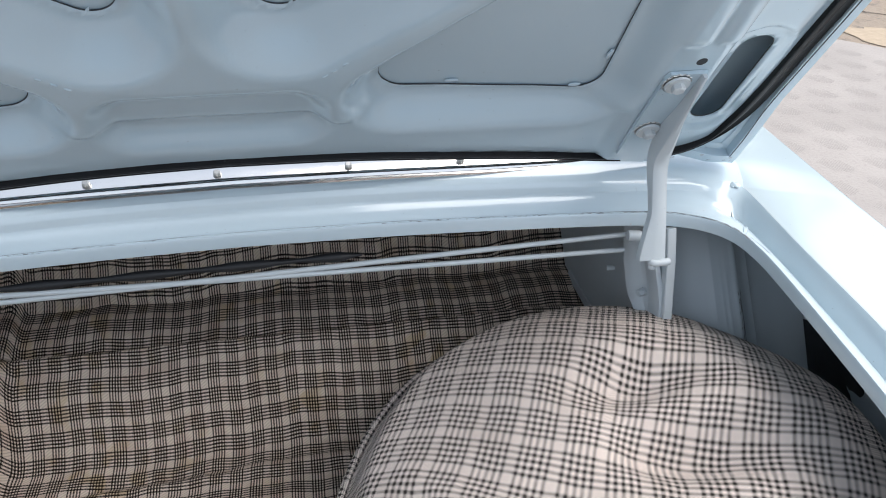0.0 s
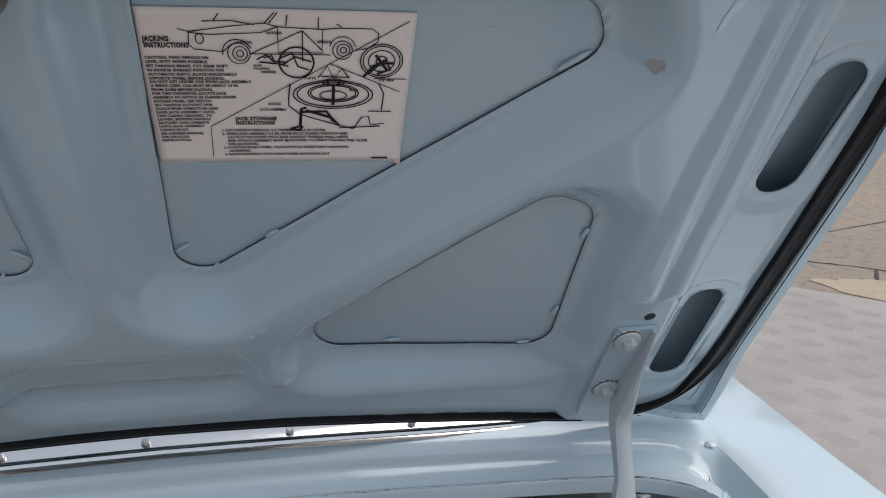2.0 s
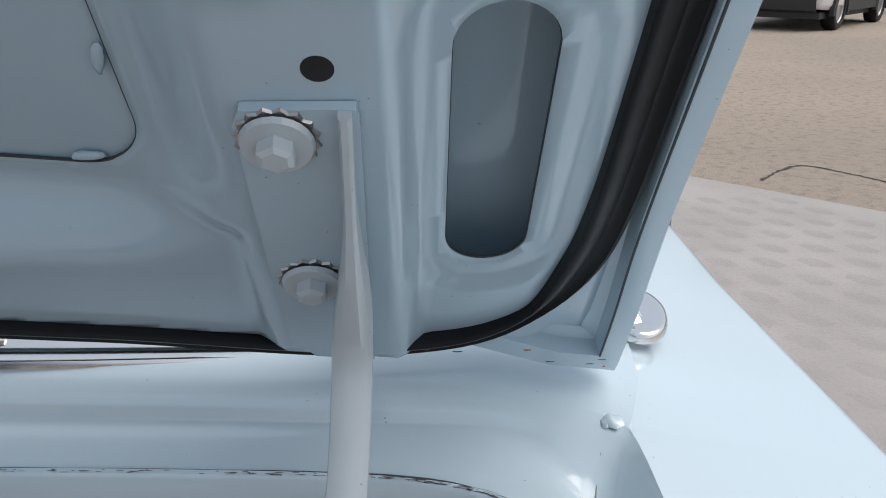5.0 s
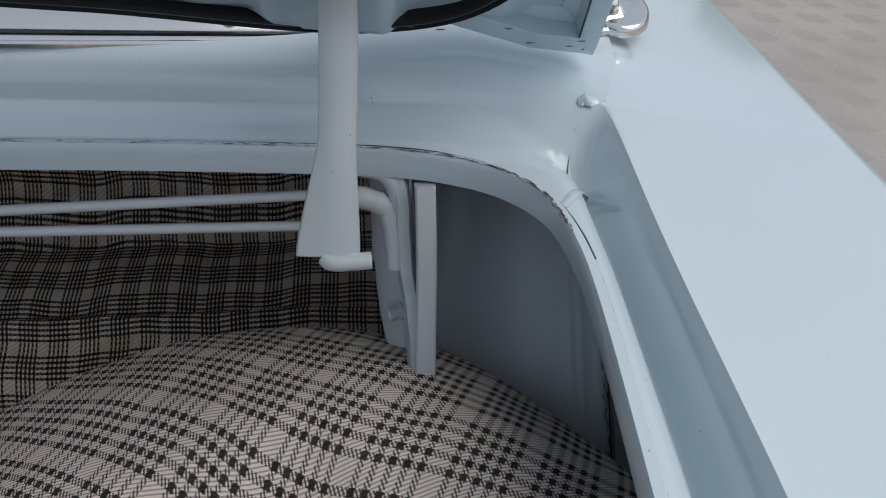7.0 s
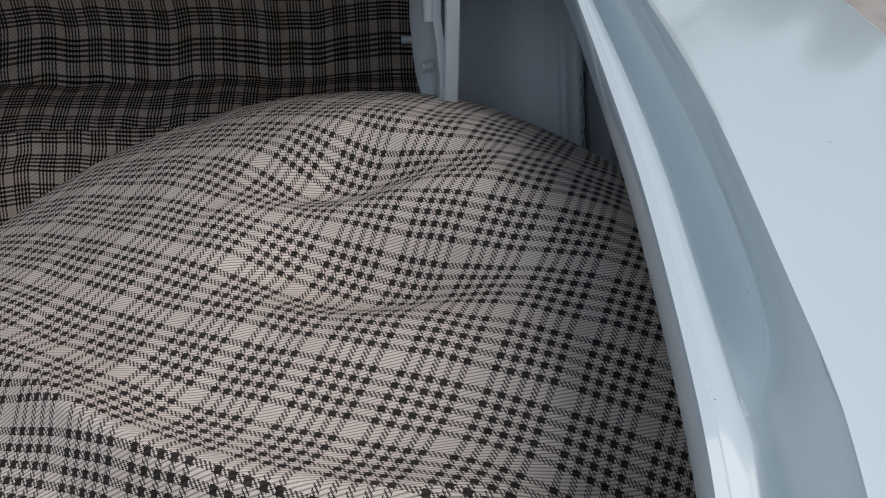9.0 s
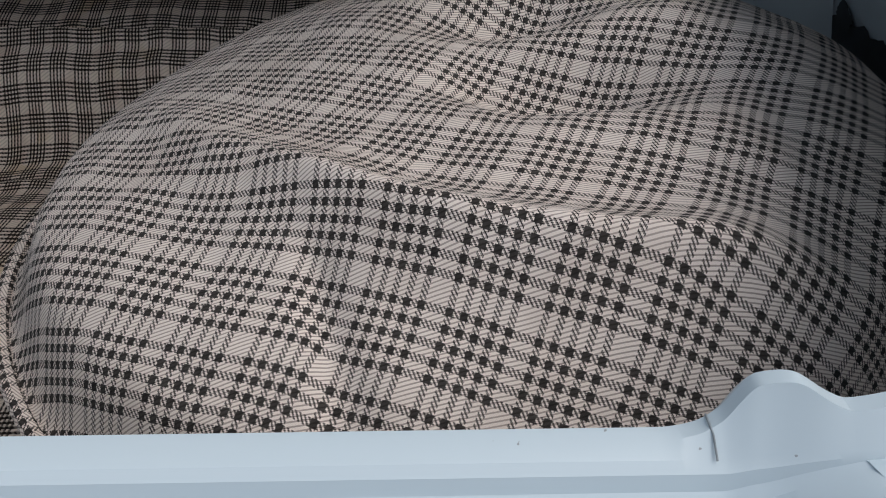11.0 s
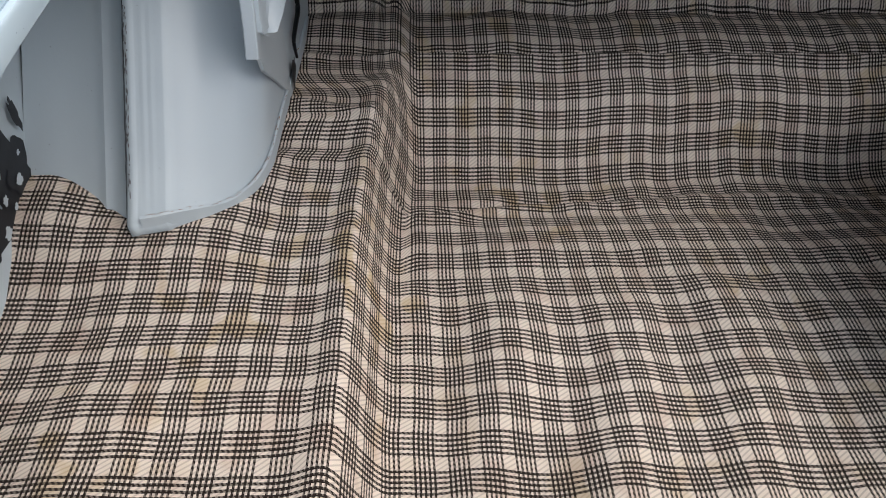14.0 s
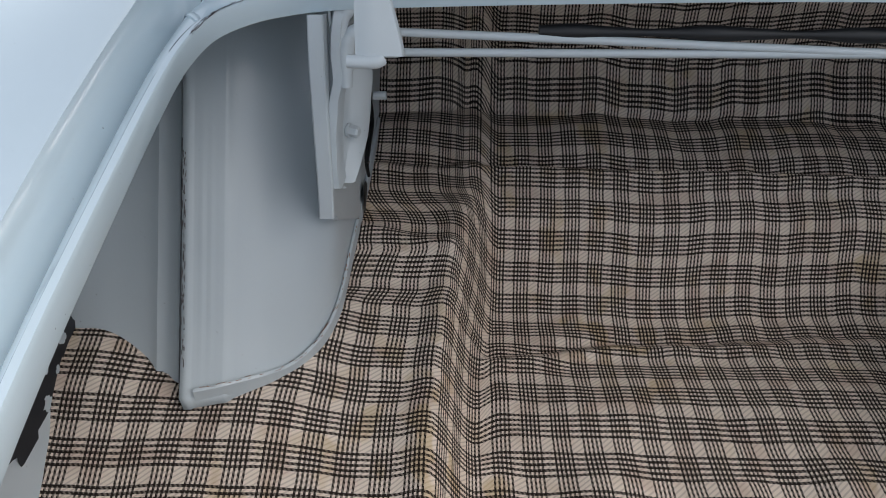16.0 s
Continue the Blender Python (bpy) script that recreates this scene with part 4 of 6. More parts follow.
def hinge(side):
    flip = (lambda d: d) if side > 0 else mirrored
    # the arm: a folded channel from the lid plate down to its toe
    way = smooth_path([lid_at(0.4485, 0.212, 0.041), lid_at(0.4475, 0.165, 0.049), lid_at(0.4460, 0.125, 0.059), Vector((0.4445, 0.657, 0.900)), Vector((0.4430, 0.647, 0.872)), Vector((0.4412, 0.634, 0.846)), Vector((0.4388, 0.6195, 0.8030))], 6)
    rings = []
    n = len(way)
    for i, p in enumerate(way):
        f = i / (n - 1)
        along = (way[min(i + 1, n - 1)] - way[max(i - 1, 0)]).normalized()
        out = Vector((1, 0, 0)).cross(along).normalized()
        if out.y > 0:
            out = -out
        half = 0.0022 + 0.0062 * smoothstep(0.12, 0.48, f) + 0.0022 * smoothstep(0.80, 1.0, f)
        left = half + 0.0085 * smoothstep(0.78, 1.0, f)
        deep = float(np.interp(f, (0, 0.17, 0.33, 0.5, 0.67, 0.83, 1), (0.006, 0.014, 0.022, 0.016, 0.010, 0.008, 0.007)))
        across = Vector((1, 0, 0))
        rings.append([p - across * left, p - across * left * 0.95 + out * 0.0015, p - across * half * 0.5 + out * 0.0035, p + across * half * 0.45 + out * 0.0035, p + across * half * 0.72 + out * 0.0015, p + across * half + out * 0.001,
                      p + across * half - out * deep, p + across * half * 0.7 - out * deep, p - across * left * 0.8 - out * deep, p - across * left - out * deep])
    toe = sum(rings[-1], Vector()) / 10 + (way[-1] - way[-2]).normalized() * 0.0035
    rings.append([toe + (q - toe) * 0.72 for q in rings[-1]])
    v, f = loft(rings, closed=True)
    f += [tuple(range(10))[::-1], tuple(range(n * 10, (n + 1) * 10))]
    arm = part("trunk_hinge", flip((v, f)), HINGE_PAINT, car, "grey painted hinge arm with its bracket")
    plate = [lid_at(u, v, 0.0345) for u, v in ((0.4155, 0.212), (0.452, 0.212), (0.453, 0.205), (0.452, 0.04), (0.424, 0.045), (0.4135, 0.062), (0.4125, 0.10), (0.4125, 0.205))]
    part("hinge_plate", flip(slab_between(plate, LID_N, 0.004)), LID_PAINT, arm, smooth=False)
    pin = smooth_path([(0.4335, 0.6185, 0.8015), (0.4360, 0.6165, 0.8005), (0.4420, 0.6165, 0.8000), (0.4545, 0.6180, 0.7995)], 4)
    part("hinge_pin", flip(tube(pin, 0.0042)), HINGE_PAINT, arm)
    strip = smooth_path([(0.483, 0.676, 0.803), (0.483, 0.664, 0.77), (0.482, 0.650, 0.725), (0.481, 0.639, 0.69), (0.481, 0.632, 0.665)], 4)
    part("bracket_strip", flip(ribbon(strip, [(-0.0055, -0.014), (0.0055, -0.014), (0.0055, 0.0015), (0.0045, 0.0025), (-0.0045, 0.0025), (-0.0055, 0.0015)], (0, -0.9, 0.3))), HINGE_PAINT, arm, smooth=False)
    edge = smooth_path([(0.466, 0.700, 0.806), (0.4695, 0.690, 0.797), (0.4715, 0.682, 0.780), (0.4715, 0.674, 0.757), (0.473, 0.668, 0.742), (0.4755, 0.660, 0.725), (0.476, 0.652, 0.702), (0.4745, 0.646, 0.683)], 5)
    edge = [p + Vector((0.0016 * wave(p.z, side, 2.0, 60), 0.0012 * wave(p.z, side, 5.0, 90), 0)) for p in edge]
    part("bracket_flange", flip(ribbon(edge, [(-0.0042, -0.022), (0.0042, -0.022), (0.0048, 0.0), (0.003, 0.0045), (-0.003, 0.0045), (-0.0048, 0.0)], (0, -0.9, 0.3))), HINGE_PAINT, arm)
    for k, (hook, thick) in enumerate((([(0.438, 0.690, 0.789), (0.452, 0.688, 0.788), (0.4625, 0.686, 0.782), (0.4660, 0.680, 0.769), (0.4655, 0.672, 0.751)], 0.0064), ([(0.438, 0.696, 0.804), (0.455, 0.694, 0.803), (0.465, 0.691, 0.798), (0.4690, 0.686, 0.786), (0.4695, 0.681, 0.774)], 0.0050))):
        way = smooth_path(hook, 6)
        part("bar_hook", flip(tube(way, [thick * (1 + 0.16 * wave(0.5 * m, k + side, 3.0) - 0.3 * smoothstep(0.75, 1.0, m / (len(way) - 1))) for m in range(len(way))], 10)), HINGE_PAINT, arm)
    part("bracket_plate", flip(bracket_plate()), HINGE_PAINT, arm, crease=35)
    part("bracket_stub", flip(tube([(0.4455, 0.7495, 0.7015), (0.450, 0.7495, 0.7012), (0.456, 0.7495, 0.7010)], 0.0036, 8)), HINGE_PAINT, arm, smooth=False)
    bm = hexbolt(0.008, 0.0055, 0.006)
    bm.transform(Matrix.Translation((0.4688 * side, 0.6850, 0.708)) @ Matrix.Rotation(radians(20 * side), 4, "Z") @ Matrix.Rotation(radians(-90 * side), 4, "Y"))
    part("bracket_screw", bm, HINGE_PAINT, arm, smooth=False)


for side in (1, -1):
    hinge(side)

# two crossing torsion bars, part of one wrapped in black tape
for left, right in ((0.764, 0.783), (0.780, 0.761)):
    k = 0.5 * (left + right)
    way = smooth_path([(-0.442, 0.702, left), (-0.25, 0.701, 0.6 * left + 0.4 * k), (0.0, 0.700, k), (0.25, 0.701, 0.6 * right + 0.4 * k), (0.442, 0.702, right)], 6)
    bar = part("torsion_bar", tube(way, 0.0031, 10), HINGE_PAINT, car, "thin grey painted steel torsion bar")
tape = []
for i in range(121):
    x = -0.33 + 0.46 * i / 120
    f = i / 120
    r = 0.0042 * (1 + 0.35 * math.sin(2 * math.pi * 4.5 * f) + 0.2 * wave(x, 0, 1.0, 40)) * (0.3 + 0.7 * smoothstep(1.0, 0.94, f))
    tape.append((x, 0.7045, 0.7815 + 0.004 * f, r))
part("bar_wrapping", tube([p[:3] for p in tape], [p[3] for p in tape], 9), BLACK, bar, "black tape wound round the bar")


# ---------------------------------------------------------------- striker on the rear lip
def striker():
    def at(u, v):
        """The bent plate of the loop: u across, v up from its foot."""
        return (u, 0.1765 + 0.86 * v, 0.7225 + 0.52 * v)
    out, hole = [], []
    for k in range(48):
        a = 2 * math.pi * (k + 0.5) / 48
        c, s = math.cos(a), math.sin(a)
        ro = (abs(c) ** 7 + abs(s) ** 7) ** (-1 / 7)
        ri = (abs(c) ** 9 + abs(s) ** 9) ** (-1 / 9)
        out.append((0.0335 * c * ro * (1 - 0.06 * s), 0.0215 + 0.0255 * s * ro))
        hole.append((0.0172 * c * ri, 0.0238 + 0.0112 * s * ri))
    level = []
    for t, grow, shrink in ((-0.016, 0.0, 0.0005), (-0.004, 0.0, 0.0002), (-0.001, -0.0012, 0.0), (0.0, -0.004, 0.0006)):
        level.append((t, grow, shrink))
    n = Vector((0, -0.52, 0.86))
    rings = []
    for t, grow, shrink in level:
        rings.append([Vector(at(u * (1 + grow / 0.034), 0.0215 + (v - 0.0215) * (1 + grow / 0.026))) + n * t for u, v in out])
    for t, grow, shrink in reversed(level):
        rings.append([Vector(at(u * (1 + shrink / 0.018), 0.0238 + (v - 0.0238) * (1 + shrink / 0.011))) + n * t for u, v in hole])
    return loft(rings, closed=True)


loop = part("lid_striker", striker(), PAINT, car, "pale blue striker loop with worn corners")
BARE = plain_material("bare_rusty_patch", (0.52, 0.43, 0.40), 0.6, vary=0.5, scale=300)
GREY = plain_material("grey_scuff", (0.36, 0.40, 0.44), 0.5, vary=0.3, scale=200)
for u, v, size, m in ((0.0242, 0.0300, 0.0032, BARE), (0.0268, 0.0262, 0.0014, BARE), (-0.0292, 0.0385, 0.0020, BARE), (-0.0275, 0.024, 0.0024, GREY)):
    worn = []
    for k in range(26):
        a = 2 * math.pi * k / 26
        r = size * (1 + 0.5 * wave(math.cos(a), math.sin(a), u * 90, 2.2))
        q = Vector((u + 0.9 * r * math.cos(a), 0.1765 + 0.86 * (v + r * math.sin(a)), 0.7225 + 0.52 * (v + r * math.sin(a)))) + Vector((0, -0.52, 0.86)) * 0.0006
        worn.append(q)
    part("worn_patch", (worn, [tuple(range(26))]), m, loop)


# ---------------------------------------------------------------- instruction decal inside the lid
INK = plain_material("black_print", (0.008, 0.008, 0.009), 0.7, vary=0.1, relief=0.02)
PAPER = plain_material("cream_decal_film", (0.97, 0.87, 0.83), 0.32, vary=0.05, scale=8, relief=0.02)
PAPER.node_tree.nodes["Principled BSDF"].inputs["Coat Weight"].default_value = 0.3
decal = empty("instruction_decal", lid_at(0.13, 0.44, 0.0), "cream jacking instruction decal with black print on the lid", "decal")
DW, DH = 0.1615, 0.1175


def decal_at(a, b, lift=0.0):
    """A place on the decal: a, b from 0 to 1 across and up."""
    u, v = 0.0542 + DW * a - 0.003 * (1 - b) * a, 0.3855 + DH * b
    return lid_at(u, v, skin(u) + 0.0046 * smoothstep(0.98, 1.0, a + 0.55 * (1 - b) - 0.54) + 0.0010 + lift)


n = 24
sheet = [decal_at(i / n, j / n) for j in range(n + 1) for i in range(n + 1)]
solid(part("decal_sheet", (sheet, [(j * (n + 1) + i, j * (n + 1) + i + 1, (j + 1) * (n + 1) + i + 1, (j + 1) * (n + 1) + i) for j in range(n) for i in range(n)]), PAPER, decal), 0.0003)


def writing(rows, left, right, first, last, widest, indent=(), cap=0.62):
    """Lines of print between the baselines of the first and the last; the widest row fills left to right."""
    verts, faces, shapes = [], [], []
    for row in rows:
        curve = bpy.data.curves.new("type", "FONT")
        curve.body, curve.size, curve.resolution_u, curve.offset, curve.space_character = row, 1.0, 2, 0.05, 1.10
        ob = bpy.data.objects.new("type", curve)
        shapes.append(bpy.data.meshes.new_from_object(ob))
        bpy.data.objects.remove(ob)
    wide = max(v.co.x for v in shapes[widest].vertices)
    lead = (first - last) / max(len(rows) - 1, 1) if len(rows) > 1 else 0.024
    for k, me in enumerate(shapes):
        base, start = len(verts), left + (indent[k] if indent else 0.0)
        room = right - left - (indent[widest] if indent else 0.0)
        for v in me.vertices:
            verts.append(decal_at(start + v.co.x / wide * room, first - k * lead + v.co.y / 0.7 * cap * lead, 0.0008))
        faces += [tuple(base + i for i in p.vertices) for p in me.polygons]
        bpy.data.meshes.remove(me)
    return part("print", (verts, faces), INK, decal, smooth=False)


def ink(strokes, width, name="drawing"):
    """Line drawing: strokes of points in decal units."""
    verts, faces = [], []
    for stroke in strokes:
        pts = [Vector((a * DW, b * DH)) for a, b in stroke]
        base = len(verts)
        for i, p in enumerate(pts):
            way = pts[min(i + 1, len(pts) - 1)] - pts[max(i - 1, 0)]
            side = Vector((-way.y, way.x)).normalized() * width * 0.62
            for q in (p + side, p - side):
                verts.append(decal_at(q.x / DW, q.y / DH, 0.0008))
        faces += [(base + 2 * i, base + 2 * i + 1, base + 2 * i + 3, base + 2 * i + 2) for i in range(len(pts) - 1)]
    return part(name, (verts, faces), INK, decal, smooth=False)


def ellipse(a, b, ra, rb, start=0, stop=360, steps=40):
    return [(a + ra * math.cos(radians(start + (stop - start) * k / steps)), b + rb * math.sin(radians(start + (stop - start) * k / steps))) for k in range(steps + 1)]


writing(["JACKING", "INSTRUCTIONS"], 0.030, 0.185, 0.815, 0.778, 1, cap=0.75)
writing(["CAUTION: PARK VEHICLE ON", "LEVEL SPOT WHEN POSSIBLE.", "SET PARKING BRAKE. PUT GEAR SHIFT", "IN REVERSE (PARKED POSITION FOR", "AUTOMATIC SHIFT). BLOCK DIAGONALLY", "OPPOSITE WHEEL BEFORE JACKING."], 0.024, 0.346, 0.711, 0.583, 4)
writing(["DO NOT GET UNDER CAR WHEN JACK ASSEMBLY", "IS BEING USED. CAR MUST BE ABOUT 18 IN.", "FROM CURB BEFORE JACKING."], 0.024, 0.395, 0.562, 0.511, 0)
writing(["FOR TIRE CHANGING, LOCATE JACK", "ASSEMBLY AT NOTCH IN FLANGE UNDER", "ROCKER PANEL. SEE SKETCH."], 0.024, 0.333, 0.487, 0.436, 1)
writing(["SET HANDLE RATCHET FOR", "CLOCKWISE OPERATION AND", "RAISE JACK ASSEMBLY UNTIL", "TIRE CLEARS GROUND. TO", "LOWER, REVERSE HANDLE", "RATCHET AND OPERATE", "UNTIL JACK ASSEMBLY", "CLEARS BODY."], 0.024, 0.246, 0.411, 0.241, 2)
writing(["SEE OWNERS MANUAL", "FOR DETAILED", "INSTRUCTIONS."], 0.024, 0.191, 0.214, 0.165, 0)
writing(["JACK STOWAGE", "INSTRUCTIONS"], 0.321, 0.482, 0.312, 0.281, 0, cap=0.75)
writing(["1. LAY HANDLE PARALLEL TO TAPERED WALL IN FLOOR.", "2. OPEN JACK ASSEMBLY 2.5 IN. FROM FULLY CLOSED POSITION AND", "LAY FLAT ON FLOOR WITH BASE AGAINST TAPERED WALL. NOTE:", "END OF JACK ASSEMBLY MUST BE ROTATED TO POINT TOWARD FUEL FILLER", "PIPE AS SHOWN.", "3. POSITION SPARE WHEEL, VALVE STEM UP. INSERT BOLT AND PLATE", "AS SHOWN.", "4. FASTEN SECURELY WITH SPARE WHEEL MOUNTING NUT"],
        0.262, 0.853, 0.234, 0.055, 3, indent=(0, 0, 0.02, 0.02, 0.02, 0, 0.02, 0))
for word, a, c, b in (("NOTCHES", 0.46, 0.515, 0.862), ("APPROX.", 0.355, 0.41, 0.805), ("APPROX.", 0.64, 0.695, 0.815), ("HANDLE", 0.432, 0.488, 0.626), ("TOP VIEW", 0.878, 0.940, 0.583), ("PLATE", 0.593, 0.637, 0.591), ("BOLT", 0.767, 0.798, 0.515), ("HANDLE", 0.451, 0.50, 0.418), ("JACK ASSEMBLY", 0.42, 0.525, 0.379)):
    writing([word], a, c, b, b, 0)
writing(["JACK", "ASSEMBLY"], 0.407, 0.469, 0.668, 0.649, 1)
ink([[(0.875, 0.030), (0.945, 0.030)]], 0.0012, "number_bar")
ink([[(0.975, 0.955), (0.222, 0.268), (0.215, 0.047)], [(0.69, 0.69), (0.965, 0.515)], [(0.86, 0.60), (0.985, 0.60)]], 0.0005, "divider")
# the car, its wheels and jack
ink([[(0.155, 0.885), (0.19, 0.87), (0.34, 0.905), (0.455, 0.925), (0.50, 0.905), (0.66, 0.895), (0.72, 0.905), (0.84, 0.905), (0.865, 0.88), (0.865, 0.83), (0.83, 0.79), (0.78, 0.775)],
     [(0.19, 0.87), (0.185, 0.80), (0.20, 0.77), (0.30, 0.755), (0.335, 0.80), (0.36, 0.815)], [(0.19, 0.865), (0.26, 0.855), (0.44, 0.87), (0.50, 0.905)], [(0.40, 0.745), (0.69, 0.745)], [(0.50, 0.90), (0.50, 0.755), (0.66, 0.755), (0.66, 0.89)],
     [(0.455, 0.925), (0.49, 0.985)], [(0.47, 0.925), (0.502, 0.985)], [(0.53, 0.91), (0.535, 0.975)], [(0.645, 0.90), (0.645, 0.965)], [(0.24, 0.93), (0.34, 0.935), (0.42, 0.915)], [(0.28, 0.935), (0.30, 0.975)], [(0.71, 0.93), (0.73, 0.91)],
     ellipse(0.225, 0.83, 0.014, 0.028), ellipse(0.358, 0.745, 0.040, 0.062), ellipse(0.362, 0.745, 0.026, 0.042), ellipse(0.362, 0.745, 0.012, 0.02), ellipse(0.352, 0.75, 0.052, 0.078, 20, 190),
     ellipse(0.735, 0.775, 0.036, 0.055), ellipse(0.738, 0.775, 0.024, 0.037), ellipse(0.738, 0.775, 0.011, 0.017), ellipse(0.735, 0.785, 0.048, 0.07, 10, 170), [(0.588, 0.885), (0.40, 0.745)], [(0.588, 0.885), (0.588, 0.70)], [(0.588, 0.885), (0.66, 0.77)]], 0.00055)
ink([ellipse(0.565, 0.694, 0.064, 0.094), [(0.505, 0.72), (0.55, 0.75), (0.57, 0.67), (0.61, 0.65)], [(0.515, 0.68), (0.56, 0.73), (0.62, 0.70)], [(0.42, 0.71), (0.455, 0.74), (0.48, 0.70), (0.53, 0.695)], [(0.43, 0.695), (0.50, 0.685), (0.535, 0.67)], [(0.445, 0.72), (0.475, 0.735), (0.485, 0.69)]], 0.0009)
ink([ellipse(0.884, 0.712, 0.080, 0.104), ellipse(0.884, 0.712, 0.070, 0.092), ellipse(0.884, 0.712, 0.050, 0.066), ellipse(0.884, 0.712, 0.021, 0.03)], 0.0006)
ink([[(0.82, 0.61), (0.855, 0.68), (0.90, 0.72), (0.92, 0.66), (0.87, 0.63)], [(0.835, 0.63), (0.88, 0.70), (0.93, 0.70)], [(0.86, 0.75), (0.91, 0.65)]], 0.0014)
ink([ellipse(0.705, 0.490, 0.155, 0.094), ellipse(0.705, 0.492, 0.140, 0.082), ellipse(0.705, 0.500, 0.098, 0.060), ellipse(0.705, 0.500, 0.088, 0.050), ellipse(0.705, 0.485, 0.052, 0.030), ellipse(0.705, 0.572, 0.042, 0.022), ellipse(0.705, 0.572, 0.026, 0.013),
     [(0.54, 0.56), (0.533, 0.49), (0.531, 0.413), (0.575, 0.353), (0.65, 0.315), (0.711, 0.285), (0.791, 0.251)], [(0.88, 0.57), (0.903, 0.50), (0.90, 0.385)], [(0.791, 0.251), (0.822, 0.336), (0.85, 0.34), (0.86, 0.28), (0.915, 0.294)], [(0.847, 0.379), (0.94, 0.379)], [(0.73, 0.258), (0.90, 0.272)], [(0.645, 0.60), (0.68, 0.675), (0.705, 0.60), (0.735, 0.66), (0.765, 0.60)], [(0.655, 0.61), (0.76, 0.605)]], 0.0007)
ink([[(0.535, 0.25), (0.575, 0.27), (0.58, 0.39), (0.60, 0.40)], [(0.58, 0.37), (0.68, 0.375), (0.71, 0.30)], [(0.60, 0.38), (0.70, 0.33), (0.73, 0.275)], [(0.705, 0.55), (0.705, 0.42)], [(0.535, 0.25), (0.57, 0.24), (0.585, 0.27)]], 0.0016)

# ---------------------------------------------------------------- stains and wear on the metal
def blot(name, centre, across, up, size, material, parent, seed, label=""):
    """A flat stain of uneven outline, lying just proud of a panel."""
    c, a, b = Vector(centre), Vector(across), Vector(up)
    ring = []
    for k in range(44):
        t = 2 * math.pi * k / 44
        r = 1 + 0.55 * wave(1.3 * math.cos(t), 1.3 * math.sin(t), seed, 1.0) + 0.22 * wave(4 * math.cos(t), 4 * math.sin(t), seed + 3, 1.0)
        ring.append(c + a * size[0] * r * math.cos(t) + b * size[1] * r * math.sin(t))
    return part(name, (ring + [c], [(k, (k + 1) % 44, 44) for k in range(44)]), material, parent, label, smooth=False)


STAIN = plain_material("dark_blue_stain", (0.022, 0.025, 0.031), 0.55, vary=0.4)
for side in (1, -1):
    for k, (y, z, wide, tall) in enumerate(((0.598, 0.577, 0.022, 0.030), (0.575, 0.560, 0.026, 0.030), (0.548, 0.553, 0.026, 0.026), (0.515, 0.556, 0.030, 0.016), (0.624, 0.617, 0.006, 0.018), (0.580, 0.600, 0.008, 0.010))):
        blot("sealer_stain", (side * (0.6935 - 0.0002 * k), y, z), (0, 1, 0.1), (0.10 * side, 0, 1), (wide, tall), STAIN, car, 3.0 + side + 2.7 * k, "black sealer stain")
    for k, (y, z, size) in enumerate(((0.592, 0.570, 0.006), (0.571, 0.556, 0.004), (0.560, 0.571, 0.005), (0.545, 0.548, 0.007), (0.605, 0.590, 0.003))):
        blot("paint_flake", (side * 0.6920, y, z), (0, 1, 0.1), (0.10 * side, 0, 1), (size, 0.7 * size), PRIMER, car, 1.0 + side + 3.3 * k)
for k, (y, z, wide, tall) in enumerate(((0.640, 0.622, 0.046, 0.030), (0.690, 0.611, 0.026, 0.010), (0.585, 0.636, 0.032, 0.024), (0.600, 0.602, 0.045, 0.026), (0.652, 0.650, 0.016, 0.010))):
    blot("sealer_stain", (0.6950 - 0.0003 * k, y, z), (0, 1, 0.1), (0.06, 0, 1), (wide, tall), STAIN, car, 21.0 + 2.3 * k, "black sealer stain")
# black stain and the dark hole in it, drawn as one blot
blot("sealer_stain", (-0.4755, 0.797, 0.5645), (0.0, 1, 0.2), (0, 0, 1), (0.016, 0.014), BLACK, car, 8.0)

# chipped, dirty seam along the opening's edge
CHIP = plain_material("dark_seam_dirt", (0.13, 0.12, 0.125), 0.7, vary=0.5, scale=400)
WORN = plain_material("rubbed_pink_primer", (0.47, 0.43, 0.44), 0.6, vary=0.5, scale=300)
random.seed(11)


def seam(points, count, size, parent, name="seam_chip"):
    verts, faces = [], []
    for _ in range(count):
        i = random.randrange(len(points) - 1)
        f = random.random()
        p = points[i].lerp(points[i + 1], f)
        way = (points[i + 1] - points[i]).normalized()
        side = way.cross(Vector((0, 0, 1))).normalized()
        base, k = len(verts), random.randint(5, 7)
        long, wide = size * random.uniform(0.6, 3.2), size * random.uniform(0.15, 0.40)
        p = p + side * random.uniform(-1.2, 1.2) * size
        for j in range(k):
            t = 2 * math.pi * j / k + random.uniform(-0.3, 0.3)
            verts.append(p + way * long * math.cos(t) + side * wide * math.sin(t))
        faces.append(tuple(range(base, base + k)))
    ob = part(name, (verts, faces), CHIP, parent, smooth=False)
    ob["kind"] = "stuff"
    return ob


